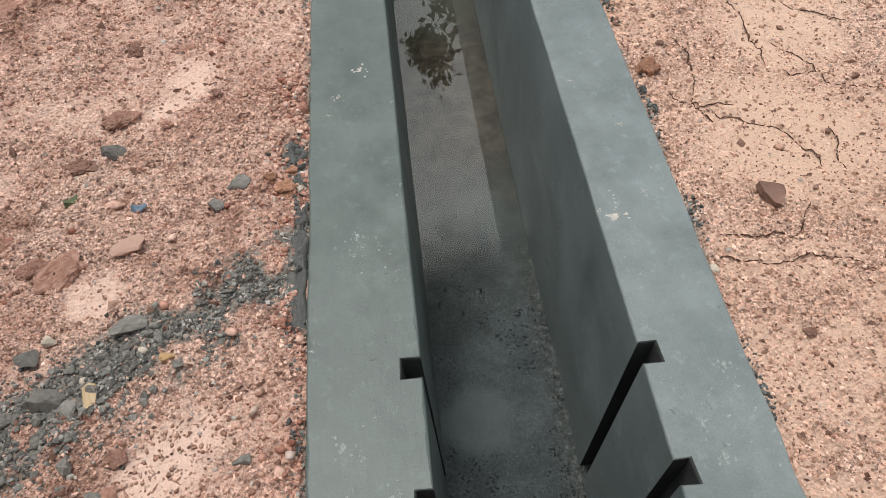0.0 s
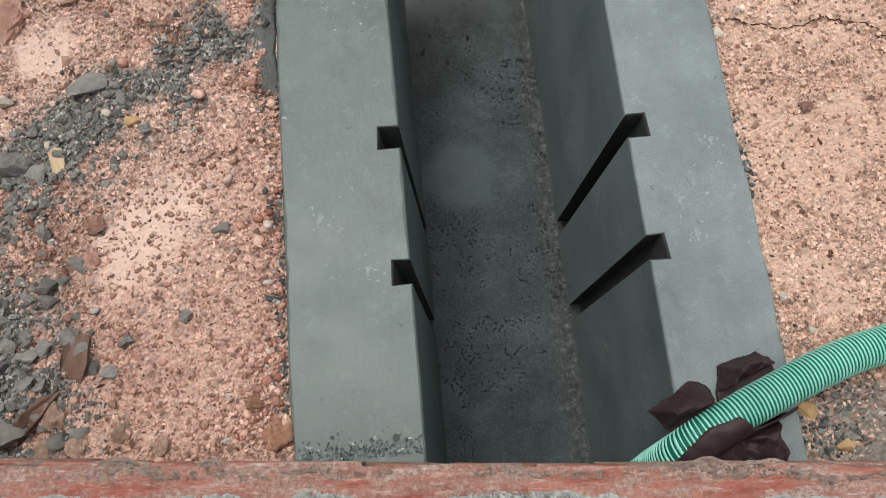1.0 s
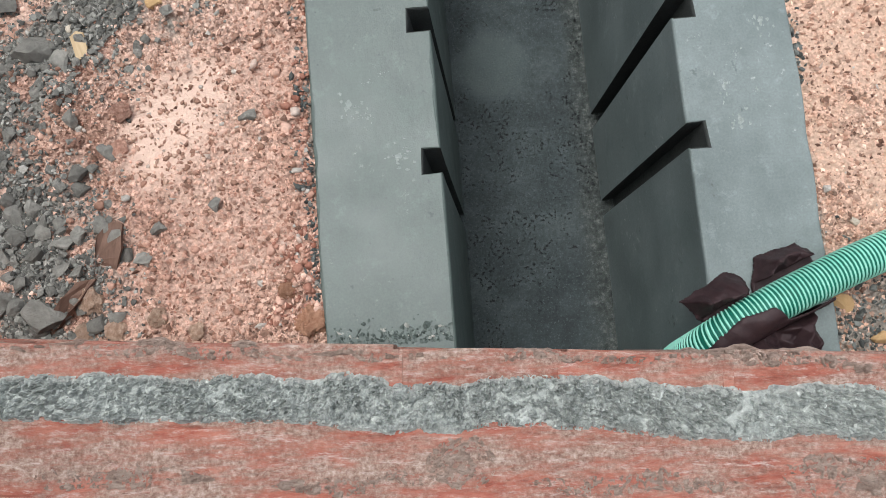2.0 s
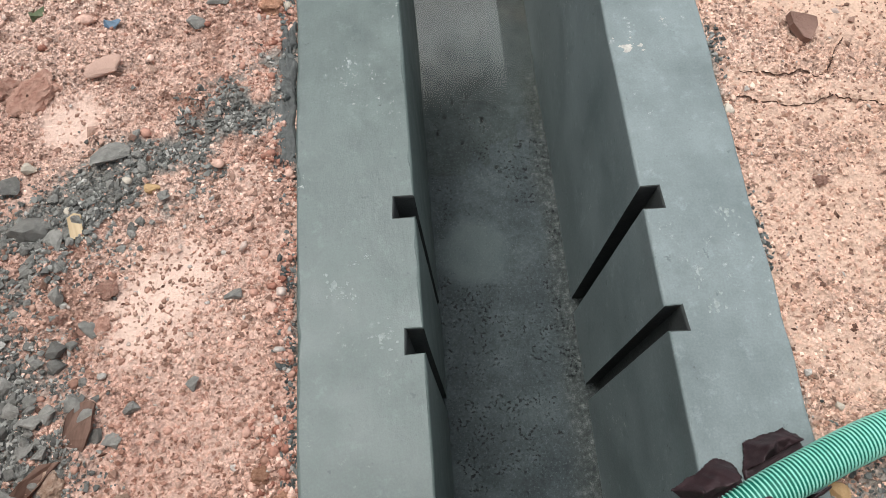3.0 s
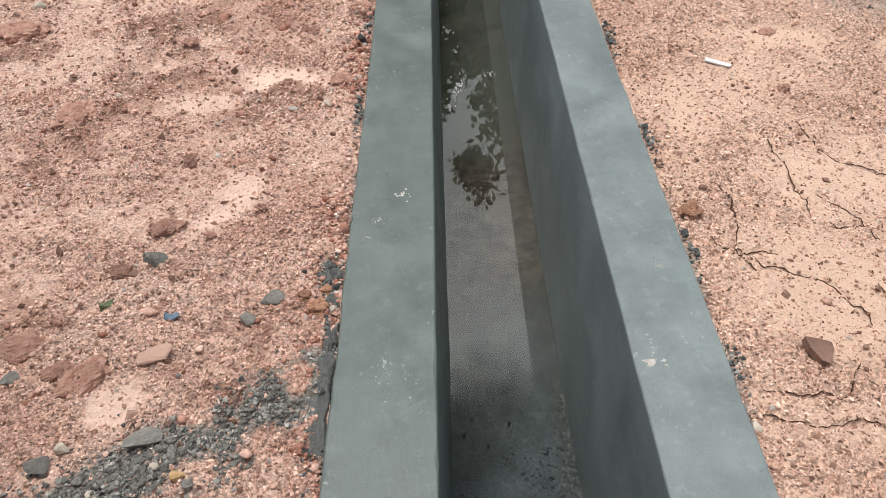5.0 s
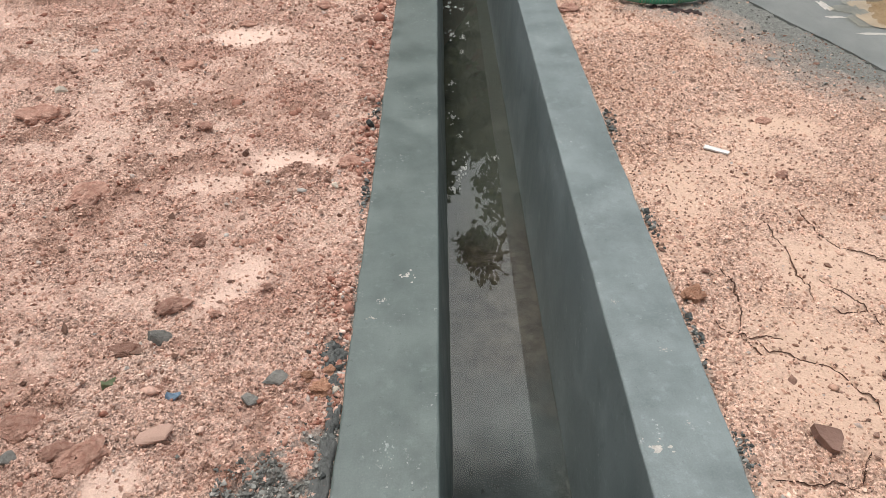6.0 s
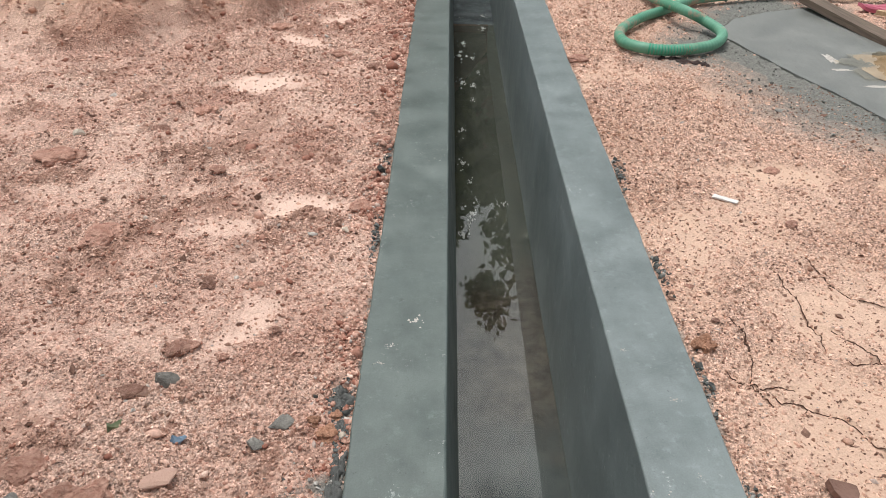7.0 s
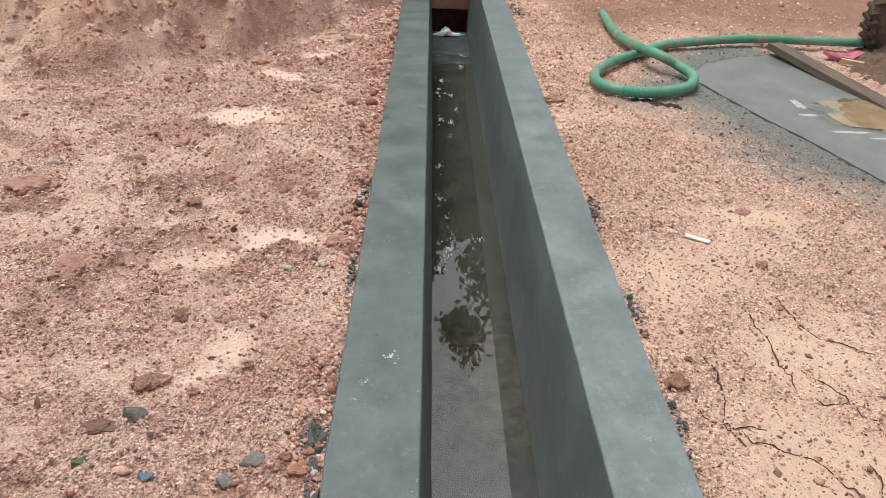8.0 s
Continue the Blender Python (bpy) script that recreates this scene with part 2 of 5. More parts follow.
GROOVE_DARK = cement("dark_groove_lining", (0.02, 0.022, 0.021), (0.055, 0.06, 0.056), 0.9, 0.0, 0.9, 4.0)
SLAB = cement("slab_cement", (0.115, 0.12, 0.11), (0.215, 0.22, 0.203), 0.55, 0.0, 0.4, 1.2)
MORTAR = plain("fresh_mortar", (0.23, 0.25, 0.238), (0.66, 0.68, 0.645), 0.85, 85, 0.9, dist=0.005)
FILM = plain("brown_mortar_film", (0.22, 0.14, 0.11), (0.54, 0.42, 0.355), 0.9, 80, 1.0, (0.5, 1.4, 1), dist=0.008)
LIME = plain("lime_plaster", (0.34, 0.315, 0.28), (0.55, 0.51, 0.46), 0.8, 60)
BRICK = brick_mat()
WATER = water_mat("still_water", (0.92, 0.92, 0.89), 2.08)
MUDDY = water_mat("muddy_water", (0.90, 0.83, 0.72))
GREY_STONE = plain("crushed_stone", (0.14, 0.132, 0.118), (0.265, 0.252, 0.225), 0.85, 2.5, 0.5, None, 0.3, dist=0.02)
RED_CLOD = plain("red_clod", (0.36, 0.175, 0.125), (0.60, 0.37, 0.285), 0.95, 3, 0.7, None, 0.3, dist=0.03)
ORANGE_CLOD = plain("orange_clod", (0.36, 0.17, 0.10), (0.58, 0.33, 0.22), 0.95, 3, 0.7, None, 0.2, dist=0.03)
BROWN_ROCK = plain("brown_rock", (0.13, 0.07, 0.052), (0.29, 0.175, 0.135), 0.8, 3, 0.6, dist=0.02)
PALE_STONE = plain("pale_stone", (0.45, 0.38, 0.30), (0.66, 0.58, 0.48), 0.8, 40, 0.4, None, 0.15)
YELLOW_STONE = plain("ochre_stone", (0.40, 0.24, 0.10), (0.58, 0.40, 0.22), 0.85, 40, 0.5, None, 0.15)
GRAVEL = islands("grey_gravel", (0.08, 0.077, 0.070), (0.162, 0.157, 0.142), (0.28, 0.272, 0.245))
TIMBER = plain("weathered_timber", (0.085, 0.062, 0.047), (0.19, 0.145, 0.11), 0.8, 14, 0.6, (4, 0.3, 4))
BARK = plain("brown_bark", (0.09, 0.05, 0.035), (0.20, 0.12, 0.09), 0.85, 20, 0.7, (3, 0.6, 3))
PALE_WOOD = plain("split_wood", (0.42, 0.29, 0.16), (0.62, 0.48, 0.31), 0.75, 18, 0.5, (5, 0.5, 5))
HOSE_DARK = plain("green_hose_groove", (0.004, 0.080, 0.055), (0.010, 0.13, 0.09), 0.55, 20, 0.1, spec=0.25)
HOSE_LIGHT = plain("mint_hose_rib", (0.20, 0.54, 0.42), (0.34, 0.66, 0.54), 0.55, 20, 0.1, spec=0.25)
m_, n_, l_, b_ = material("muddy_green_hose", 0.5, 0.4)
l_.new(mix(n_, l_, ramp(n_, l_, noise_tex(n_, l_, 7, 6, 0.75), (0.40, grey(1)), (0.46, grey(0))), ramp(n_, l_, noise_tex(n_, l_, 4, 4, 0.6), (0.3, (0.05, 0.225, 0.135)), (0.7, (0.16, 0.35, 0.24))), (0.30, 0.255, 0.18)), b_.inputs["Base Color"])
HOSE_MUD = m_
CLOTH = plain("maroon_cloth", (0.019, 0.009, 0.011), (0.044, 0.024, 0.026), 0.6, 60, 0.3)
RAG = plain("black_rag", (0.025, 0.016, 0.014), (0.07, 0.045, 0.04), 0.9, 40, 0.6)
RUBBER = plain("mud_caked_rubber", (0.05, 0.038, 0.028), (0.16, 0.115, 0.08), 0.9, 16, 0.8, dist=0.006)
RIM = plain("dirty_rim_steel", (0.16, 0.13, 0.10), (0.28, 0.23, 0.18), 0.6, 20, 0.3)
PINK = plain("pink_plastic", (0.38, 0.06, 0.11), (0.55, 0.18, 0.23), 0.45, 20, 0.3)
WHITE = plain("white_plastic", (0.62, 0.60, 0.56), (0.78, 0.77, 0.74), 0.45, 25, 0.2)
TEAL = plain("teal_print", (0.08, 0.42, 0.40), (0.20, 0.55, 0.52), 0.45, 25, 0.2)
BLUE = plain("blue_plastic", (0.10, 0.16, 0.22), (0.20, 0.26, 0.33), 0.4, 25, 0.2)
LEAF = plain("green_leaf", (0.04, 0.075, 0.025), (0.10, 0.14, 0.05), 0.7, 3, 0.2)
MOUND = plain("dark_heaped_soil", (0.10, 0.065, 0.045), (0.23, 0.15, 0.11), 0.95, 30, 0.9, dist=0.01)
PIT = plain("damp_red_earth", (0.06, 0.018, 0.012), (0.14, 0.05, 0.032), 0.9, 12, 0.6)


# ---- arithmetic and mesh helpers ----
def vnoise(x, y, seed=0):
    """Smooth value noise in 0..1 over arrays."""
    ix, iy = np.floor(x).astype(np.int64), np.floor(y).astype(np.int64)
    fx, fy = x - ix, y - iy
    fx, fy = fx * fx * (3 - 2 * fx), fy * fy * (3 - 2 * fy)

    def h(a, c):
        k = (a * 374761393 + c * 668265263 + seed * 974711 + 12345) & 0x7FFFFFFF
        k = ((k ^ (k >> 13)) * 1274126177) & 0x7FFFFFFF
        return ((k ^ (k >> 16)) & 0xFFFF) / 65535.0

    a, b2 = h(ix, iy) * (1 - fx) + h(ix + 1, iy) * fx, h(ix, iy + 1) * (1 - fx) + h(ix + 1, iy + 1) * fx
    return a * (1 - fy) + b2 * fy


def fbm(x, y, octaves=4, seed=0, gain=0.5):
    total, amp, norm = 0.0, 1.0, 0.0
    for i in range(octaves):
        total, norm = total + amp * vnoise(x * 2**i + 17.3 * i, y * 2**i - 9.1 * i, seed + i), norm + amp
        amp *= gain
    return total / norm


def step(a, b2, v):
    s = np.clip((v - a) / (b2 - a), 0, 1)
    return s * s * (3 - 2 * s)


def near_line(x, y, pts):
    """Distance from each place to a line of points."""
    d = np.full(np.shape(x), 1e9)
    for (ax, ay), (bx, by) in zip(pts, pts[1:]):
        t = np.clip(((x - ax) * (bx - ax) + (y - ay) * (by - ay)) / ((bx - ax) ** 2 + (by - ay) ** 2), 0, 1)
        d = np.minimum(d, np.hypot(x - ax - t * (bx - ax), y - ay - t * (by - ay)))
    return d


def inside(x, y, poly):
    hit = np.zeros(np.shape(x), bool)
    for (ax, ay), (bx, by) in zip(poly, poly[1:] + poly[:1]):
        if ay != by:
            hit ^= ((ay > y) != (by > y)) & (x < (bx - ax) * (y - ay) / (by - ay) + ax)
    return hit


def mesh_np(name, verts, faces, mats, smooth=False, slots=None):
    """A mesh from arrays: faces all of one size."""
    verts, faces = np.asarray(verts, np.float32), np.asarray(faces, np.int32)
    k = faces.shape[1]
    me = bpy.data.meshes.new(name)
    me.vertices.add(len(verts))
    me.vertices.foreach_set("co", verts.ravel())
    me.loops.add(faces.size)
    me.loops.foreach_set("vertex_index", faces.ravel())
    me.polygons.add(len(faces))
    me.polygons.foreach_set("loop_start", np.arange(0, faces.size, k, dtype=np.int32))
    me.polygons.foreach_set("loop_total", np.full(len(faces), k, np.int32))
    me.polygons.foreach_set("use_smooth", np.full(len(faces), bool(smooth)))
    for m in mats if isinstance(mats, (list, tuple)) else [mats]:
        me.materials.append(m)
    if slots is not None:
        me.polygons.foreach_set("material_index", np.asarray(slots, np.int32))
    me.update(calc_edges=True)
    return me


def grid_faces(nu, nv, wrap=False):
    i, j = np.meshgrid(np.arange(nu - 1), np.arange(nv if wrap else nv - 1), indexing="ij")
    j2 = (j + 1) % nv
    return np.stack([i * nv + j, (i + 1) * nv + j, (i + 1) * nv + j2, i * nv + j2], -1).reshape(-1, 4)


def part(name, data, mat_, parent, label=""):
    """Link a bmesh or mesh as one object under a thing or a part."""
    if isinstance(data, bmesh.types.BMesh):
        me = bpy.data.meshes.new(name)
        data.to_mesh(me)
        data.free()
        data = me
    if mat_ and not data.materials:
        data.materials.append(mat_)
    ob = new(name, data)
    if parent:
        ob.parent = parent
    if label:
        ob["label"] = label
    return ob


def add_box(bm, a, b2, m=None):
    r = bmesh.ops.create_cube(bm, size=1, matrix=Matrix.LocRotScale([(p + q) / 2 for p, q in zip(a, b2)], None, [q - p for p, q in zip(a, b2)]))
    if m:
        bmesh.ops.transform(bm, matrix=m, verts=r["verts"])
    return r["verts"]


def bevelled_box(a, b2, bevel=0.004, rough=0.0, cuts=0, seed=0):
    """A box with rounded, slightly uneven edges."""
    bm = bmesh.new()
    add_box(bm, a, b2)
    bmesh.ops.bevel(bm, geom=bm.edges[:], offset=bevel, segments=2, affect="EDGES", profile=0.6)
    if cuts:
        bmesh.ops.subdivide_edges(bm, edges=[e for e in bm.edges if e.calc_length() > 4 * bevel], cuts=cuts, use_grid_fill=True)
    rnd = random.Random(seed)
    if rough:
        for v in bm.verts:
            v.co += Vector([rnd.uniform(-rough, rough) for _ in range(3)])
    return bm


def rock_mesh(name, mat_, seed, flat=1.0, cuts=9, soft=0.0, detail=2):
    """An angular stone (cuts) or a crumbly lump (soft), about 1 across."""
    rnd = random.Random(seed)
    bm = bmesh.new()
    bmesh.ops.create_icosphere(bm, subdivisions=detail, radius=0.62)
    for _ in range(cuts):
        nrm = Vector([rnd.gauss(0, 1) for _ in range(3)]).normalized()
        d = rnd.uniform(0.24, 0.42)
        for v in bm.verts:
            over = v.co.dot(nrm) - d
            if over > 0:
                v.co -= nrm * over
    for v in bm.verts:
        if soft:
            p = v.co.copy()
            v.co *= 1 + soft * (noise.noise(p * 2.3 + Vector((seed, 0, 0))) + 0.55 * abs(noise.noise(p * 6 + Vector((0, seed, 0)))) + 0.22 * noise.noise(p * 13 + Vector((0, 0, seed))))
        v.co.z *= flat
    me = bpy.data.meshes.new(name)
    bm.to_mesh(me)
    bm.free()
    me.materials.append(mat_)
    return me


def smooth_line(pts):
    """Close places along a smooth line through pts."""
    p = [Vector(q) for q in pts]
    fine = []
    for i in range(len(p) - 1):
        a, b2, c, d = p[max(i - 1, 0)], p[i], p[i + 1], p[min(i + 2, len(p) - 1)]
        k = max(int((c - b2).length / 0.01), 2)
        for j in range(k):
            t = j / k
            fine.append(0.5 * (2 * b2 + (c - a) * t + (2 * a - 5 * b2 + 4 * c - d) * t * t + (3 * b2 - a - 3 * c + d) * t**3))
    fine.append(p[-1])
    return fine


def sweep(line, radii, sides=14):
    """A tube of the given radius at each point of the line."""
    verts, up = [], Vector((0, 0, 1))
    for i, q in enumerate(line):
        t = (line[min(i + 1, len(line) - 1)] - line[max(i - 1, 0)]).normalized()
        s = t.cross(up if abs(t.z) < 0.95 else Vector((0, 1, 0))).normalized()
        u = s.cross(t)
        for k in range(sides):
            a = 2 * math.pi * k / sides
            verts.append(q + (s * math.cos(a) + u * math.sin(a)) * radii[i])
    return np.array(verts), grid_faces(len(line), sides, wrap=True)


def resample(line, gap):
    out, carry = [line[0]], 0.0
    for a, b2 in zip(line, line[1:]):
        d = (b2 - a).length
        while carry + d >= gap:
            t = (gap - carry) / d
            a = a.lerp(b2, t)
            out.append(a)
            d, carry = (b2 - a).length, 0.0
        carry += d
    return out


# ---- the ground ----
LEFT_EDGE, RIGHT_EDGE, HOLE_NEAR, HOLE_FAR = -0.232, 0.678, -0.4, 9.5
GRAVEL_A = [(-1.0, 0.96), (-0.80, 1.00), (-0.66, 1.08), (-0.52, 1.19), (-0.38, 1.28), (-0.27, 1.42)]
GRAVEL_B = [(-1.05, 0.86), (-0.86, 0.76), (-0.76, 0.66), (-0.75, 0.54)]
SLAB_LINE = [(1.69, 4.93), (1.89, 4.20), (1.97, 3.99), (2.15, 3.38), (2.45, 2.40), (2.75, 1.40)]
SLAB_POLY = SLAB_LINE + [(6.5, 1.2), (6.5, 3.7), (3.05, 4.30), (2.82, 4.50), (2.56, 5.55), (2.2, 5.42), (1.92, 5.25)]
SPLASH = [(1.12, 4.42), (1.45, 4.28), (1.52, 3.95), (1.55, 3.70), (1.62, 3.44), (1.88, 3.28), (2.05, 3.10), (2.35, 2.4), (2.7, 1.4), (3.2, 1.4), (2.6, 4.0), (2.0, 5.0), (2.75, 5.4), (2.5, 5.85), (1.95, 5.65), (1.62, 5.2), (1.35, 4.72)]
CRACKS = [[(0.84, 2.07), (0.86, 2.04), (0.86, 1.97), (0.86, 1.9), (0.84, 1.84), (0.82, 1.8), (0.85, 1.78), (0.9, 1.79), (0.93, 1.77)],
          [(0.82, 1.8), (0.84, 1.76), (0.86, 1.72)], [(0.87, 1.77), (0.88, 1.73), (0.92, 1.73), (0.96, 1.7), (1.0, 1.68), (1.04, 1.66), (1.06, 1.61), (1.08, 1.56), (1.08, 1.53)],
          [(1.07, 2.34), (1.08, 2.24), (1.1, 2.19), (1.09, 2.1), (1.08, 2.04), (1.1, 2.0), (1.08, 1.93)], [(1.14, 2.03), (1.17, 1.98), (1.2, 1.95), (1.22, 1.9), (1.23, 1.83), (1.38, 1.80)]]
CRACKS += [[(1.12, 1.89), (1.14, 1.88), (1.17, 1.89), (1.21, 1.88)], [(1.15, 1.66), (1.16, 1.62), (1.13, 1.56), (1.14, 1.52)], [(1.0, 1.41), (0.96, 1.36), (0.93, 1.32)], [(0.77, 1.84), (0.78, 1.8), (0.8, 1.8)],
           [(0.74, 1.34), (0.83, 1.32), (0.93, 1.32)], [(0.69, 1.27), (0.85, 1.24), (0.96, 1.26), (1.07, 1.20)], [(1.22, 2.41), (1.24, 2.25), (1.28, 2.19), (1.4, 2.1)]]
PALE = [(-0.49, 0.90, 0.17, 0.16), (-0.72, 1.30, 0.09, 0.07), (1.33, 3.04, 0.35, 0.13), (-0.93, 3.94, 0.30, 0.16), (-0.88, 4.66, 0.17, 0.14), (-0.75, 5.08, 0.16, 0.16),
        (-0.80, 2.50, 0.22, 0.10), (0.86, 2.50, 0.12, 0.30), (1.02, 1.66, 0.30, 0.34), (1.16, 2.10, 0.26, 0.26), (-0.55, 2.72, 0.22, 0.10), (-0.62, 2.05, 0.10, 0.20), (0.71, 4.02, 0.07, 0.10)]


def crack_lines(x, y):
    """Each crack with the distance to its wandering line."""
    wx, wy = x + 0.05 * (fbm(x * 18, y * 18, 4, 97) - 0.5), y + 0.05 * (fbm(x * 18, y * 18, 4, 96) - 0.5)
    return [(line, near_line(wx, wy, line)) for line in CRACKS]


def zones(x, y):
    """Shares of pale clay, cement splash, damp dark earth, and the roughness of the soil."""
    wx, wy = x + 0.26 * (fbm(x * 6, y * 6, 6, 3, 0.62) - 0.5), y + 0.26 * (fbm(x * 6, y * 6, 6, 7, 0.62) - 0.5)
    pale = np.zeros(np.shape(x))
    for cx, cy, rx, ry in PALE:
        d = np.hypot((wx - cx) / rx, (wy - cy) / ry)
        pale = np.maximum(pale, (0.95 if cy == 0.90 or cy > 2.6 else 0.8) * (1 - step(0.35, 1.15, d)))
    patchy = fbm(x * 3.6, y * 3.6, 7, 21, 0.66)
    pale = np.maximum(pale, 0.65 * step(0.50, 0.62, patchy) * np.where(x > 0.3, 0.75, 0.5))
    far = 0.25 * (fbm(x * 2.5, y * 2.5, 5, 30) - 0.5)
    splash = 1.0 * sum(inside(wx + far * 0.6 + 0.09 * k, wy + far * 0.6 + 0.05 * k, SPLASH).astype(float) for k in (-2, -1, 0, 1, 2)) / 5 * step(0.02, 0.26, fbm(x * 8, y * 8, 6, 31, 0.62))
    for line, r in ((GRAVEL_A, 0.085), (GRAVEL_B, 0.14)):
        splash = np.maximum(splash, 0.88 * (1 - step(0.5 * r, 1.3 * r, near_line(wx, wy, line))) * step(0.32, 0.46, fbm(x * 13, y * 13, 5, 33, 0.6)))
    splash = np.maximum(splash, 0.85 * (1 - step(0.5, 1.1, np.hypot((wx - 0.77) / 0.12, (wy - 0.41) / 0.11))))
    edge = np.where(x < 0.2, LEFT_EDGE - x, x - RIGHT_EDGE)
    splash = np.maximum(splash, 0.8 * (1 - step(0.0, 0.03, edge)) * step(0.5, 0.62, fbm(x * 6, y * 6, 3, 44)) * (y < 8))
    toe = np.interp(x, [-3, -2.6, -1.2, -0.7, -0.3, -0.24], [4.3, 4.45, 4.75, 5.7, 6.6, 6.8])
    bank = np.where(x < 0, np.clip(y - toe + 0.9 * (fbm(x * 1.5, y * 1.5, 4, 53) - 0.5), 0, None), 0)
    dark = 0.85 * step(0.1, 0.4, bank) * step(0.55, 0.63, fbm(x * 5, y * 5, 5, 52, 0.6))
    clump = step(0.55, 0.66, fbm(x * 4.5, y * 4.5, 6, 58, 0.62)) * (x < 0.2)
    dark = np.maximum(dark, 0.65 * clump * (1 - pale))
    dark = np.maximum(dark, 0.85 * step(5.0, 6.4, y + (fbm(x, y, 3, 55) - 0.5) - 0.15 * (x - 1)) * step(0.8, 1.4, x))
    rough = (1 - 0.88 * pale) * np.where(x > 0.2, 0.92, 1.0) * (1 - 0.5 * np.clip(splash, 0, 1) * (x > 0.9))
    rough = rough * (1 + 0.5 * clump)
    return pale * (1 - splash), splash, dark, rough, bank


def ground_z(x, y, z=None):
    pale, splash, dark, rough, bank = zones(x, y) if z is None else z
    lie = -0.020 + 0.020 * (fbm(x * 1.4, y * 1.4, 3, 60) - 0.5)
    lie = np.where((x > 0.9) & (y > 1.2) & (y < 6), lie + (-0.013 - lie) * np.clip(splash, 0, 1), lie)
    edge = np.where(x < 0.2, LEFT_EDGE - x, x - RIGHT_EDGE)
    lie = np.where(edge < 0, -0.02, lie - 0.008 * (1 - step(0, 0.05, edge)))
    big = np.abs(fbm(x * 14, y * 14, 3, 70) - 0.5)
    mid = np.abs(fbm(x * 38, y * 38, 3, 80) - 0.5)
    small = vnoise(x * 120, y * 120, 90)
    h = lie + rough * (0.045 * big * (1 + 0.6 * step(1.6, 3.0, y)) + 0.034 * mid + 0.006 * small) + (1 - rough) * 0.002 * small
    h = h + np.where(bank > 0, 0.60 * np.minimum(bank, 2.2) + (0.42 * (fbm(x * 2.2, y * 2.2, 5, 95) - 0.45) + 0.12 * np.abs(fbm(x * 9, y * 9, 4, 94) - 0.5)) * step(0, 0.5, bank), 0)
    on_slab = inside(x, y, SLAB_POLY)
    h = np.where(on_slab, np.minimum(h, -0.012) - 0.03 * step(0.0, 0.08, near_line(x, y, SLAB_LINE)), h)
    h = h - 0.018 * (1 - step(0.002, 0.012, near_line(x + 0.02 * (fbm(x * 12, y * 12, 3, 99) - 0.5), y, SLAB_LINE))) * ~on_slab
    w = 0.004 * (fbm(x * 22, y * 22, 2, 98) - 0.5)
    for line, d in crack_lines(x, y):
        h = h - 0.008 * (1 - step(0.002, 0.010 + w, d))
    return h


def spread(start, end, first, rate, late=4.0, knee=0.0):
    """Places from start to end in steps that widen with the distance."""
    out, d, way = [start], 0.0, 1 if end > start else -1
    while d < abs(end - start):
        d += first + rate * d * (0.4 if d < knee else 1.0) + (0.25 * (d - late) if d > late else 0)
        out.append(start + way * d)
    return out


xs = np.array(spread(LEFT_EDGE, -250, 0.0042, 0.0052, 3.2, 0.5)[::-1] + spread(RIGHT_EDGE, 250, 0.0042, 0.0052, 3.2, 0.7))
ys = np.array(spread(0.34, HOLE_NEAR, 0.05, 0.08)[:0:-1] + spread(0.34, 7.6, 0.0042, 0.0045, 9, 1.9) + [8.0, 8.6, HOLE_FAR] + spread(10.2, 300, 0.6, 0.2))
ys = np.concatenate([spread(HOLE_NEAR - 0.12, -250, 0.05, 0.04, 3.0)[::-1], ys[ys > HOLE_NEAR - 0.08]])
ys[np.argmin(np.abs(ys - HOLE_NEAR))] = HOLE_NEAR
gx, gy = np.meshgrid(xs, ys, indexing="ij")
zone = zones(gx, gy)
gz = ground_z(gx, gy, zone)
quads = grid_faces(len(xs), len(ys))
cx, cy = gx.ravel()[quads].mean(1), gy.ravel()[quads].mean(1)
keep = ~((cx > LEFT_EDGE) & (cx < RIGHT_EDGE) & (cy > HOLE_NEAR) & (cy < HOLE_FAR))
me = mesh_np("ground", np.stack([gx, gy, gz], -1).reshape(-1, 3), quads[keep], SOIL, True)
for key, values in (("pale", zone[0]), ("cement", zone[1]), ("dark", zone[2]), ("bank", np.clip(zone[4] * 1.6, 0, 0.85))):
    me.attributes.new(key, "FLOAT", "POINT").data.foreach_set("value", values.ravel().astype(np.float32))
ground = tagged(new("ground", me), "pink and tan laterite soil, crumbly, with cracks and clay patches", "ground", kind="structure")


def at_ground(x, y):
    return float(ground_z(np.array([x]), np.array([y]))[0])


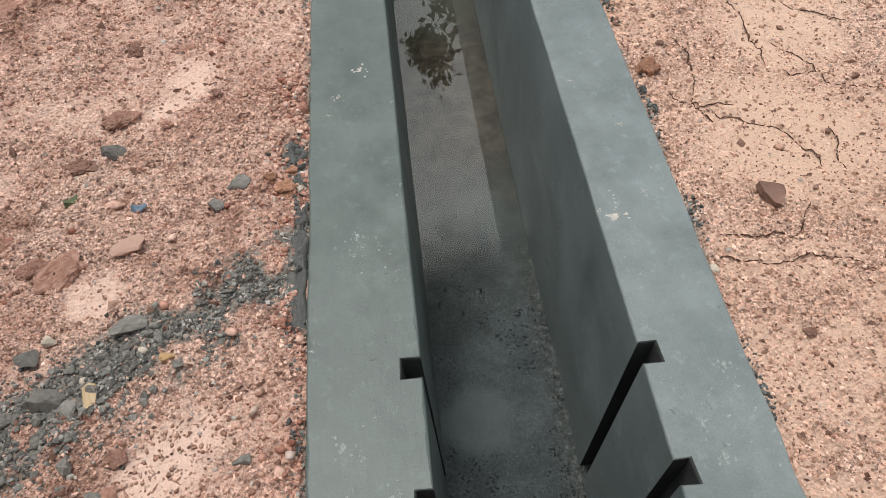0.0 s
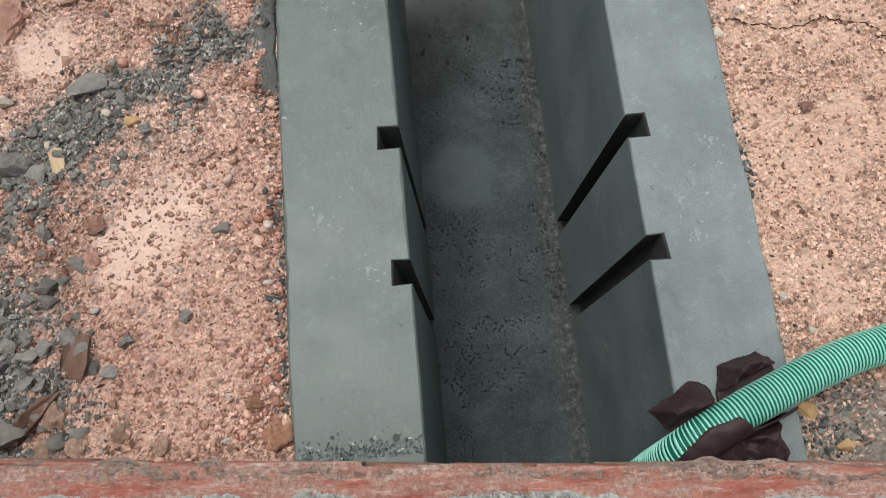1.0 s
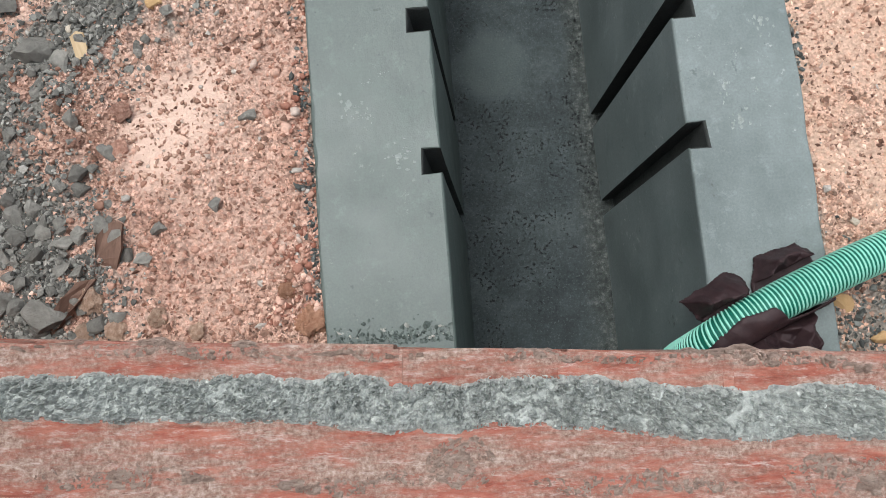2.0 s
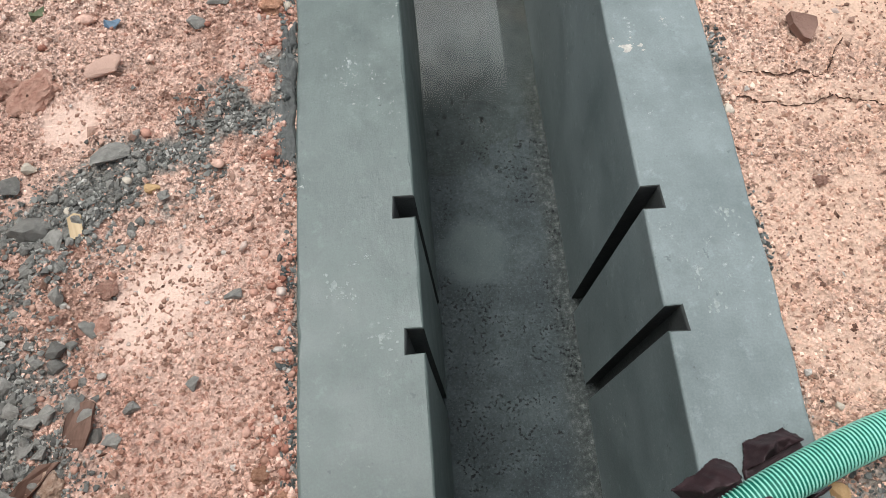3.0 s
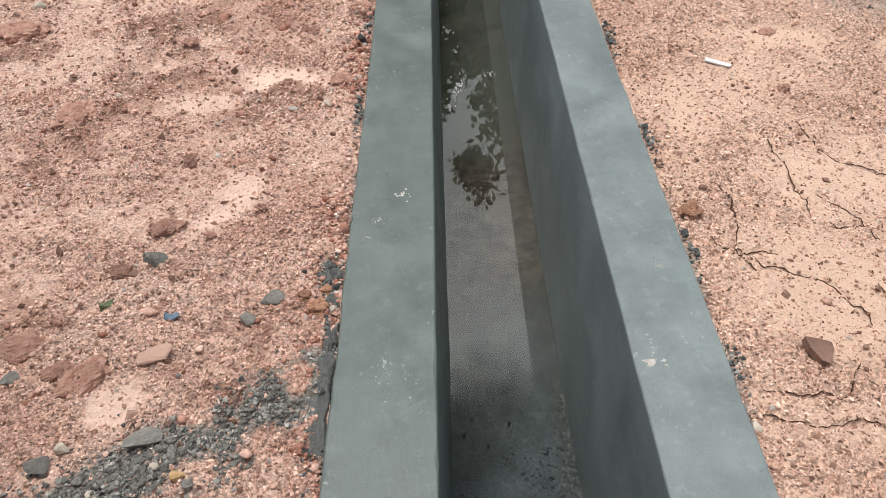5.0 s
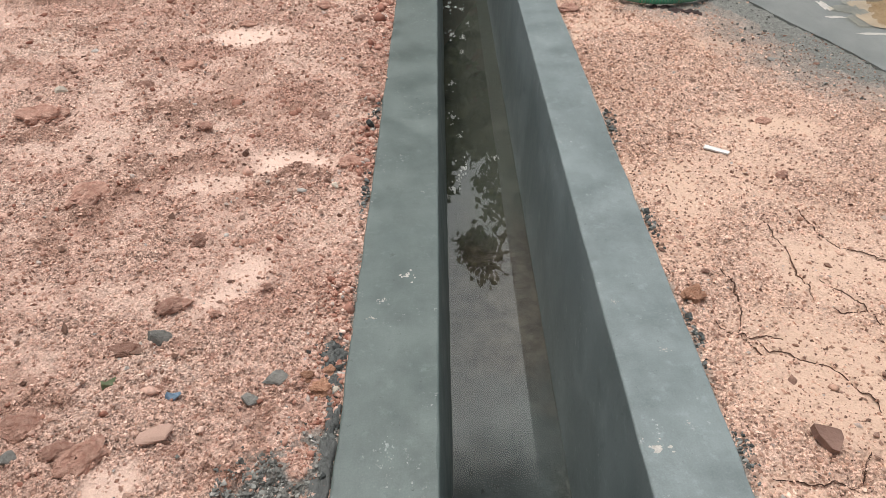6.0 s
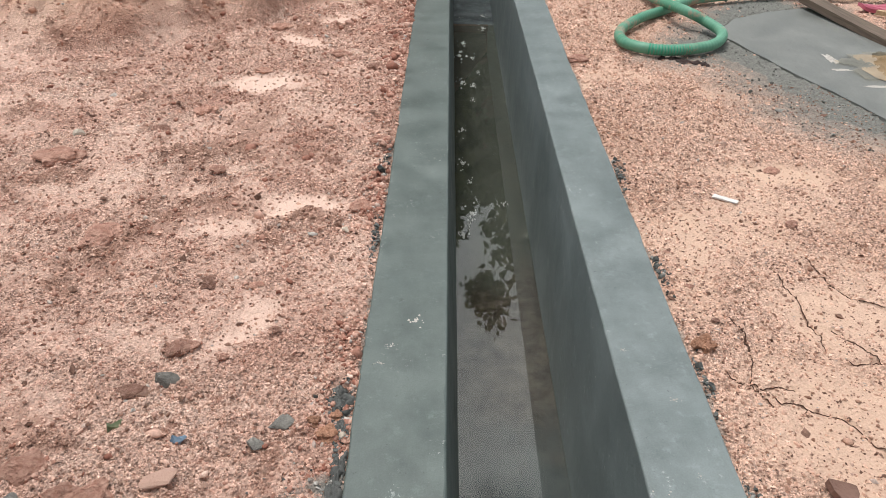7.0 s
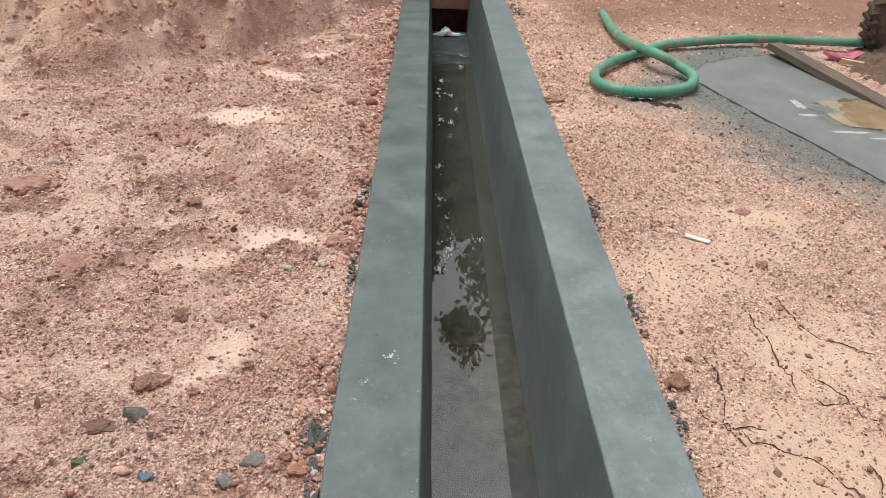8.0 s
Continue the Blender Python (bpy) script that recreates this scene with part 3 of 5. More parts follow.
# the drying cracks: ribbons that wander and taper out, shade painted as dark colour
CRACK_SHADE = plain("crack_shade_brown", (0.045, 0.022, 0.014), (0.13, 0.07, 0.048), 0.95, 120, 0.5)
for k, line in enumerate(CRACKS):
    p = np.array(line)
    far_along = np.concatenate([[0], np.cumsum(np.hypot(*np.diff(p, axis=0).T))])
    u = np.linspace(0, far_along[-1], max(int(far_along[-1] / 0.005), 6))
    x, y = np.interp(u, far_along, p[:, 0]), np.interp(u, far_along, p[:, 1])
    x, y = x + 0.022 * (fbm(u * 22, u * 0 + k, 4, 130, 0.6) - 0.5), y + 0.022 * (fbm(u * 22, u * 0 + k, 4, 140, 0.6) - 0.5)
    tx, ty = np.gradient(x), np.gradient(y)
    t = np.hypot(tx, ty) + 1e-9
    wide = (0.0008 + 0.0042 * np.clip(fbm(u * 16, u * 0 + k, 3, 150) - 0.22, 0, 1)) * np.minimum(1, 0.15 + 6 * np.minimum(u, u[-1] - u) / u[-1]) * (1.0 if line[0][1] > 1.5 else 0.8)
    z = ground_z(x, y) + 0.004
    rows = [np.stack([x - ty / t * wide * side, y + tx / t * wide * side, z - (0.0025 if side == 0 else 0)], 1) for side in (-1, 0, 1)]
    tagged(new("crack", mesh_np("crack", np.stack(rows, 1).reshape(-1, 3), grid_faces(len(u), 3), CRACK_SHADE)), "thin drying crack in tan clay, its shade painted dark", "crack", kind="structure")

# ---- the channel ----
LEFT_SLOTS = [(0.754, 0.801, 0.036), (1.034, 1.079, 0.044)]
RIGHT_SLOTS = [(0.760, 0.806, 0.036), (1.016, 1.061, 0.042)]
def notched(x, slots, y0, y1, into):
    """The inner face in plan: a straight run with square grooves."""
    pts = [(x, y0)]
    for a, b2, depth in slots:
        pts += [(x, a), (x + into * depth, a - 0.001), (x + into * (depth - 0.003), b2 + 0.001), (x, b2)]
    return pts + [(x, y1)]


def channel_wall(name, plan, inner_x, lean, seed, mat_):
    """A cement wall drawn in plan (anticlockwise), with rounded arrises, leaning inwards to its foot."""
    pts = []
    for (ax, ay), (bx, by) in zip(plan, plan[1:] + plan[:1]):
        k = max(int(math.hypot(bx - ax, by - ay) / 0.03), 1)
        pts += [(ax + (bx - ax) * i / k, ay + (by - ay) * i / k) for i in range(k)]
    p = np.array(pts)
    outer = np.abs(p[:, 0] - inner_x) > 0.12
    tang = np.roll(p, -1, 0) - np.roll(p, 1, 0)
    nrm = np.stack([tang[:, 1], -tang[:, 0]], 1)
    nrm /= np.linalg.norm(nrm, axis=1, keepdims=True)
    wob = (fbm(p[:, 1] * 9 + seed, p[:, 0] * 3, 4, seed) - 0.5) * np.where(outer, 0.010, 0.003)
    wob += (vnoise(p[:, 1] * 1.1, p[:, 0], seed + 4) - 0.5) * np.where(outer, 0.004, 0.002)
    p = p + nrm * wob[:, None]
    chip = 0.0045 + 0.007 * np.clip(fbm(p[:, 1] * 30, p[:, 0] * 8, 3, seed + 9) - 0.5, 0, 1) * 2
    levels = [(0.0, 1.0), (-0.002, 0.35), (-0.006, 0.0), (-0.10, 0.0), (-0.30, 0.0), (-0.55, 0.0), (-0.80, 0.0)]
    verts = []
    for z, inset in levels:
        q = p - nrm * (chip * inset)[:, None]
        x = q[:, 0] + np.where(outer, 0, lean * -z / 0.712 + 0.004 * (vnoise(p[:, 1] * 4, np.full(len(p), z * 5), seed + 2) - 0.5) * (z < -0.05))
        verts.append(np.stack([x, q[:, 1], np.full(len(p), z)], 1))
    verts = np.concatenate(verts)
    k = len(p)
    me2 = bpy.data.meshes.new(name)
    faces = [tuple(int(v) for v in f) for f in grid_faces(len(levels), k, wrap=True)[:, ::-1]]
    faces = [f[::-1] for f in faces]
    me2.from_pydata([tuple(v) for v in verts.tolist()], [], [f[::-1] for f in faces] + [tuple(range(k))])
    me2.materials.append(mat_)
    me2.materials.append(GROOVE_DARK)
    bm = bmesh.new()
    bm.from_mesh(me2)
    # quads inside the gate grooves take the near-black lining
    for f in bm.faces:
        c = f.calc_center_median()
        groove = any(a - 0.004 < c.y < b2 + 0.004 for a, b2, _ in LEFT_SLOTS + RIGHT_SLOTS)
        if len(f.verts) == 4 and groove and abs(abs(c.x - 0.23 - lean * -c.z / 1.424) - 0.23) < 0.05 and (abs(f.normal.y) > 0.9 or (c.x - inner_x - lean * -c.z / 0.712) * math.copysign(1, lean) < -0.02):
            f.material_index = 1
    bmesh.ops.recalc_face_normals(bm, faces=bm.faces)
    bm.to_mesh(me2)
    bm.free()
    return new(name, me2)


wall_left = channel_wall("wall_west", notched(0.0, LEFT_SLOTS, -0.4, 8.62, -1) + [(-0.235, 8.62), (-0.235, -0.4)], 0.0, 0.050, 11, SHADED_CEMENT)
wall_right = channel_wall("wall_east", [(0.680, -0.4), (0.680, 8.62)] + notched(0.46, RIGHT_SLOTS, -0.4, 8.62, 1)[::-1], 0.46, -0.020, 23, CEMENT)
for w in (wall_left, wall_right):
    tagged(w, "smooth grey-green cement channel wall with two gate grooves", "wall", kind="structure")

fx = np.concatenate([[-0.06, 0.0], np.linspace(0.03, 0.46, 150), [0.53]])
fy = np.array([-0.4, -0.2, 0.0, 0.15] + spread(0.25, 8.56, 0.0036, 0.003, 9))
X, Y = np.meshgrid(fx, fy, indexing="ij")
bare = 1 - step(1.35, 1.95, Y + 0.5 * (fbm(X * 9, Y * 4, 4, 5) - 0.5))
smooth_spot = 1 - step(0.55, 1.1, np.hypot((X - 0.165 + 0.05 * (fbm(X * 20, Y * 20, 3, 8) - 0.5)) / 0.12, (Y - 1.23) / 0.13))
ridge = step(0.355, 0.425, X + 0.05 * (fbm(X * 14, Y * 14, 4, 46) - 0.5)) * (1 - step(1.75, 2.0, Y))
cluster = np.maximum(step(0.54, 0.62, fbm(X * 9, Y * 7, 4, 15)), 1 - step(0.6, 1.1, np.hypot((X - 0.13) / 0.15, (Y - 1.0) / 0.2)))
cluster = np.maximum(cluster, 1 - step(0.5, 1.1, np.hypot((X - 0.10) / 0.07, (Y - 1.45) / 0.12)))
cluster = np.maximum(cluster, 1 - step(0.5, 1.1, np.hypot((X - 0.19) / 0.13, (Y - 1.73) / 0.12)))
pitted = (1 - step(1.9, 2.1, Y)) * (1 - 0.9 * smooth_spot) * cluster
hole_shade = np.zeros(X.shape)
Z = -0.7225 + 0.0165 * bare + 0.004 * (fbm(X * 4, Y * 2, 4, 3) - 0.5)
Z += pitted * 0.0014 * (fbm(X * 150, Y * 150, 2, 25) - 0.5)
Z -= (1 - bare) * 0.002 * fbm(X * 30, Y * 30, 3, 36)
Z += ridge * 0.016 * np.abs(fbm(X * 55, Y * 40, 4, 45, 0.65) - 0.42)
Z += 0.012 * step(7.40, 7.44, Y) * (1 - 0.3 * step(7.5, 7.7, Y)) + 0.016 * step(7.73, 7.77, Y)
# larger single pits, sunk and with their shade painted near-black
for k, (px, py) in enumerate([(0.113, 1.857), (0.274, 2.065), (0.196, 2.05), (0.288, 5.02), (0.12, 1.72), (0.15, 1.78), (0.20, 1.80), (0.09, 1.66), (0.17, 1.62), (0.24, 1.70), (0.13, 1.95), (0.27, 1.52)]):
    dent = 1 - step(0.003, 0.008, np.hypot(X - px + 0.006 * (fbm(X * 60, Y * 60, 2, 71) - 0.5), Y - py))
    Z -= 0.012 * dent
    hole_shade = np.maximum(hole_shade, dent)
me = mesh_np("channel_floor", np.stack([X, Y, Z], -1).reshape(-1, 3), grid_faces(len(fx), len(fy)), BED, True)
silt = step(2.0, 2.45, Y + 0.3 * (fbm(X * 12, Y * 8, 4, 77) - 0.5)) * (1 - step(7.40, 7.43, Y))
# the bed colour turns dark green-grey beyond about 3 m
green_bed = step(2.9, 3.6, Y + 0.9 * (fbm(X * 8, Y * 5, 4, 78) - 0.5)) * (1 - step(7.40, 7.43, Y))
for key, values in (("trowelled", 0.8 * smooth_spot * step(0.05, 0.40, fbm(X * 14, Y * 14, 5, 19, 0.6))), ("silt", silt), ("green_bed", green_bed), ("hole_shade", hole_shade), ("pit", pitted), ("ridge", 0.9 * ridge)):
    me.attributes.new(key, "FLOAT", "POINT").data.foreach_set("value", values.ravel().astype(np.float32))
tagged(new("channel_floor", me), "dark wet cement channel bed, pitted and rough, silty under water", "floor", kind="structure")

wx2, wy2 = np.meshgrid(np.linspace(0.0, 0.475, 24), np.concatenate([np.linspace(1.5, 2.5, 60), np.linspace(2.55, 7.43, 30)]), indexing="ij")
water = new("water", mesh_np("water", np.stack([wx2, wy2, np.full(wx2.shape, -0.7115)], -1).reshape(-1, 3), grid_faces(24, 90), WATER, True))
water.data.attributes.new("thin", "FLOAT", "POINT").data.foreach_set("value", (1 - step(1.70, 2.08, wy2 + 0.3 * (fbm(wx2 * 12, wy2 * 9, 4, 91) - 0.5))).ravel().astype(np.float32))
water.visible_shadow = False
tagged(water, "thin sheet of still water mirroring the grey sky", "water", kind="structure")

# the pit at the channel's end
bm = bmesh.new()
for a, b2 in (((-0.30, 8.62, -1.6), (-0.01, 9.6, -0.015)), ((0.47, 8.62, -1.6), (0.74, 9.6, -0.015)), ((-0.01, 9.45, -1.6), (0.47, 9.7, -0.012)), ((-0.4, 8.4, -1.8), (0.8, 9.7, -1.5)), ((-0.06, 8.40, -1.5), (0.52, 8.55, -0.74))):
    add_box(bm, a, b2)
tagged(part("earth_pit", bm, PIT, None), "dark damp red earth pit at the end of the channel", "pit", kind="structure")

beam = part("timber_beam", bevelled_box((-0.12, 8.66, -0.47), (0.58, 8.84, -0.33), 0.012, 0.004, 2, 5), ORANGE_CLOD, None)
tagged(beam, "rough earth-brown beam across the end of the channel", "beam", kind="structure")

# a plain corner of unseen walls behind the walk, added to shade the near left
for name, a, b2 in (("wall_rear", (-2.00, -1.60, -0.3), (0.20, -1.40, 3.0)), ("wall_return", (-2.20, -1.60, -0.3), (-2.00, 1.60, 3.0))):
    bm = bevelled_box(a, b2, 0.01)
    tagged(part(name, bm, CEMENT, None), "unseen plain grey cement wall added to shade the near ground", "wall", kind="structure")

# ---- the concrete slab ----
poly = SLAB_POLY
fine = []
for (ax, ay), (bx, by) in zip(poly, poly[1:] + poly[:1]):
    k = max(int(math.hypot(bx - ax, by - ay) / 0.06), 1)
    fine += [(ax + (bx - ax) * i / k, ay + (by - ay) * i / k) for i in range(k)]
rnd = random.Random(4)
fine = [(x + rnd.uniform(-0.006, 0.006), y + rnd.uniform(-0.006, 0.006)) for x, y in fine]
bm = bmesh.new()
top = bm.faces.new([bm.verts.new((x, y, -0.004)) for x, y in fine])
low = bmesh.ops.extrude_face_region(bm, geom=[top])
bmesh.ops.translate(bm, verts=[v for v in low["geom"] if isinstance(v, bmesh.types.BMVert)], vec=(0, 0, -0.09))
bmesh.ops.recalc_face_normals(bm, faces=bm.faces)
slab = tagged(part("concrete_slab", bm, SLAB, None), "wet grey cement slab with a cracked straight edge", "slab", kind="structure")


def puddle(name, cx, cy, rx, ry, z, mat_, seed, label):
    pts = []
    for i in range(64):
        a = 2 * math.pi * i / 64
        k = 1 + 0.5 * (noise.noise(Vector((math.cos(a) * 1.8 + seed, math.sin(a) * 1.8, seed)))) + 0.2 * noise.noise(Vector((math.cos(a) * 6, math.sin(a) * 6, seed)))
        pts.append((cx + rx * k * math.cos(a), cy + ry * k * math.sin(a), z))
    bm = bmesh.new()
    bm.faces.new([bm.verts.new(p) for p in pts])
    ob = part(name, bm, mat_, None)
    ob.visible_shadow = False
    return tagged(ob, label, "puddle", kind="structure")


bm = bmesh.new()
bm.faces.new([bm.verts.new((2.62 + 0.36 * (1 + 0.35 * noise.noise(Vector((math.cos(a) * 2, math.sin(a) * 2, 3.3)))) * math.cos(a), 4.30 + 0.27 * (1 + 0.35 * noise.noise(Vector((math.cos(a) * 2, math.sin(a) * 2, 7.1)))) * math.sin(a), 0.0005)) for a in [2 * math.pi * i / 72 for i in range(72)]])
silt = tagged(part("silt_patch", bm, plain("brown_silt", (0.30, 0.24, 0.175), (0.46, 0.385, 0.30), 0.8, 6, 0.2), None), "brown silt settled on the slab under a puddle", "silt", kind="structure")
puddle("puddle", 2.62, 4.30, 0.40, 0.30, 0.0045, MUDDY, 3.3, "shallow brown puddle on the cement slab")

# ---- the brick wall in front ----
WALL = Matrix.Translation((-0.012, 0.432, 0)) @ Matrix.Rotation(radians(-5.6), 4, "Z")
brick_wall = tagged(new("wall_south"), "low red brick wall, two bricks thick, smeared with mortar", "wall", kind="structure")
brick_wall.matrix_world = WALL
bm = bmesh.new()
add_box(bm, (-1.95, -0.221, 0.094), (3.2, -0.004, 0.2503))
add_box(bm, (-1.95, -0.221, -0.06), (-0.30, -0.006, 0.094))
add_box(bm, (0.78, -0.221, -0.06), (3.2, -0.006, 0.094))
part("mortar_core", bm, BRICK, brick_wall, "brown mortar smeared with brick dust in the joints")
brick_meshes = []
for k in range(6):
    bm = bevelled_box((-0.1125, -0.0515, -0.0375), (0.1125, 0.0515, 0.0375), 0.004, 0.0016, 1, 40 + k)
    me = bpy.data.meshes.new("brick")
    bm.to_mesh(me)
    bm.free()
    me.materials.append(BRICK)
    brick_meshes.append(me)
rnd = random.Random(8)
for course in range(3):
    for row in range(2):
        for i in range(-8, 14):
            x = i * 0.237 + 0.118 * ((course + row) % 2) + 0.045
            if course == 0 and -0.42 < x < 0.90:
                continue
            ob = part("brick", rnd.choice(brick_meshes), None, brick_wall)
            ob.matrix_local = pose(x, -0.0525 - 0.118 * row + rnd.uniform(-0.003, 0.003), 0.0425 + 0.085 * course + rnd.uniform(-0.002, 0.002), 0, rnd.uniform(-1, 1), rnd.uniform(-0.8, 0.8))


def lumpy_strip(name, x0, x1, y0, y1, z, high, seed, mat_, gap=0.0028, rag=0.012, scale=1.0, taper=False, smooth=True, least=0.0028):
    """A ragged bed of mortar: a grid whose sides wander and whose top is torn into lumps."""
    u, v = np.linspace(x0, x1, int((x1 - x0) / gap)), np.linspace(-0.06, 1.06, max(int((y1 - y0) / gap * 1.12), 8))
    U, V = np.meshgrid(u, v, indexing="ij")
    lo = y0 + rag * (fbm(U * 14, U * 0 + seed, 4, seed) - 0.5) * 2
    hi = y1 + rag * (fbm(U * 14, U * 0 + seed + 9, 4, seed + 5) - 0.5) * 2
    end = np.clip(np.minimum(U - x0, x1 - U) / (0.3 * (x1 - x0)), 0, 1) ** 0.5 if taper else 1.0
    Yv = (lo + hi) / 2 + (hi - lo) * (V - 0.5) * end
    body = step(0.0, 0.16, V) * step(0.0, 0.16, 1 - V)
    k = scale
    lump = np.abs(fbm(U * 42 * k, Yv * 42 * k, 4, seed + 2) - 0.5) * 2
    torn = fbm(U * 60 * k + 1.5 * lump, Yv * 60 * k, 5, seed + 6, 0.68)
    h = z - 0.006 + body * (0.005 + high * (0.35 + 0.9 * fbm(U * 9, Yv * 16, 3, seed + 3)) * (0.45 + 0.6 * lump)) + body * high * (1.5 * (torn - 0.5) - 0.45 * step(0.56, 0.66, fbm(U * 75, Yv * 75, 3, seed + 8)))
    for freq, deep, sd in ((46, 0.9, 11), (80, 0.6, 12)):
        level = fbm(U * freq * k, Yv * freq * k, 3, seed + sd)
        h = h - body * high * deep * np.exp(-(((level - 0.5) / 0.035) ** 2)) * step(0.38, 0.6, fbm(U * 15, Yv * 15, 2, seed + sd + 2))
    h = np.where(body > 0.6, np.maximum(h, z + least + 0.0015 * torn), h)
    return mesh_np(name, np.stack([U, Yv, h], -1).reshape(-1, 3), grid_faces(*U.shape), mat_, smooth)


bed = part("mortar_bed", lumpy_strip("mortar_bed", -1.5, 1.5, -0.122, -0.043, 0.2545, 0.022, 3, MORTAR, 0.0019, 0.016, 3.0, smooth=False, least=-0.002), None, brick_wall, "lumpy strip of fresh grey mortar on the bricks")
for k, (x, y, w, d, h, film) in enumerate([(-0.80, -0.016, 0.36, 0.030, 0.004, 1), (-0.42, -0.013, 0.42, 0.024, 0.003, 0), (0.02, -0.010, 0.50, 0.018, 0.004, 0), (0.45, -0.013, 0.50, 0.024, 0.004, 0), (0.95, -0.014, 0.50, 0.026, 0.004, 0),
                                           (0.02, -0.165, 0.10, 0.09, 0.003, 1), (0.56, -0.17, 0.18, 0.08, 0.003, 0), (-0.48, -0.19, 0.30, 0.05, 0.003, 0), (0.27, -0.185, 0.30, 0.035, 0.003, 0), (-0.12, -0.195, 0.26, 0.03, 0.003, 0), (-0.85, -0.16, 0.22, 0.05, 0.003, 0)]):
    part("mortar_smear", lumpy_strip("mortar_smear", x - w / 2, x + w / 2, y - d / 2, y + d / 2, 0.2494, h * 2.2, 60 + k, FILM, 0.0022, 0.020, 2.6, True, False, -0.004), None, brick_wall, "thin smear of mortar on the bricks")

# ---- mortar spills along the channel ----
def splat(name, x, y, rx, ry, high, seed, mat_, z0=0.0, label="", cat="mortar", kind=""):
    """A thrown blob of cement: a ragged low dome."""
    n1, n2 = 16, 40
    verts = []
    for i in range(n1):
        r = i / (n1 - 1)
        for j in range(n2):
            a = 2 * math.pi * j / n2
            c, s2 = math.cos(a), math.sin(a)
            k = 1 + 0.55 * noise.noise(Vector((c * 1.5 + seed, s2 * 1.5, seed * 2))) + 0.35 * noise.noise(Vector((c * 4, s2 * 4 + seed, 1)))
            px, py = x + rx * k * r * c, y + ry * k * r * s2
            up = high * (1 - r**3) * (0.55 + 0.9 * abs(noise.noise(Vector((px * 60, py * 60, seed)))) + 0.5 * abs(noise.noise(Vector((px * 140, py * 140, seed)))))
            verts.append((px, py, z0 + up - 0.004 * (r > 0.97)))
    ob = new(name, mesh_np(name, verts, grid_faces(n1, n2, wrap=True), mat_, True))
    return tagged(ob, label, cat, kind=kind) if label else ob


DARK_MORTAR = cement("dark_mortar", (0.060, 0.062, 0.058), (0.14, 0.142, 0.133), 0.85, 0.0, 1.0, 8.0)
SPILLS = [(-0.262, 1.25, 0.028, 0.10, 0.012), (-0.258, 1.39, 0.022, 0.07, 0.012), (-0.275, 1.72, 0.035, 0.05, 0.02), (-0.262, 1.63, 0.025, 0.05, 0.018), (-0.255, 1.50, 0.018, 0.05, 0.014),
                                       (-0.252, 0.77, 0.020, 0.06, 0.012), (-0.248, 0.60, 0.016, 0.05, 0.012), (-0.250, 0.95, 0.016, 0.05, 0.010), (0.70, 1.42, 0.022, 0.05, 0.010), (0.695, 1.80, 0.016, 0.07, 0.010),
                                       (0.715, 0.42, 0.05, 0.09, 0.012), (0.694, 0.95, 0.012, 0.05, 0.010), (-0.255, 2.5, 0.016, 0.09, 0.014), (-0.256, 3.1, 0.02, 0.1, 0.016), (0.70, 2.3, 0.02, 0.07, 0.014), (0.70, 3.0, 0.02, 0.08, 0.014), (0.715, 6.6, 0.05, 0.16, 0.03), (0.755, 0.43, 0.08, 0.09, 0.012), (0.74, 0.40, 0.06, 0.06, 0.012)]
for k, (x, y, rx, ry, h) in enumerate(SPILLS[:5]):
    splat("mortar_spill", x, y, rx, ry, h, 3.7 + k, DARK_MORTAR, at_ground(x, y) - 0.002, "dark hardened cement spill beside the channel wall", "mortar")
def flecks(x, y, rx, ry, high, seed, z0=0.0):
    """A broken splash: one larger ragged fleck with small drops round it."""
    rnd2 = random.Random(seed)
    n1, n2, vs, fs = 4, 14, [], []
    for k in range(15):
        share = 0.42 if k == 0 else rnd2.uniform(0.05, 0.24)
        px, py = (x, y) if k == 0 else (x + rnd2.gauss(0, rx * 0.75), y + rnd2.gauss(0, ry * 0.75))
        i0 = len(vs)
        for i in range(n1):
            for j in range(n2):
                a = 2 * math.pi * j / n2
                w2 = (1 + 0.9 * noise.noise(Vector((math.cos(a) * 1.6 + seed, math.sin(a) * 1.6, k * 3.1)))) * i / (n1 - 1)
                vs.append((px + rx * share * w2 * math.cos(a), py + ry * share * w2 * math.sin(a), z0 + high * (1 - (i / (n1 - 1)) ** 2) - 0.0002))
        fs.append(grid_faces(n1, n2, wrap=True) + i0)
    return vs, np.concatenate(fs)


def speckle(name, x, y, rx, ry, high, seed, mat_, label, cat):
    """A splash dried on the wall's top."""
    vs, fs = flecks(x, y, rx, ry, high, seed)
    return tagged(new(name, mesh_np(name, vs, fs, mat_, True)), label, cat)


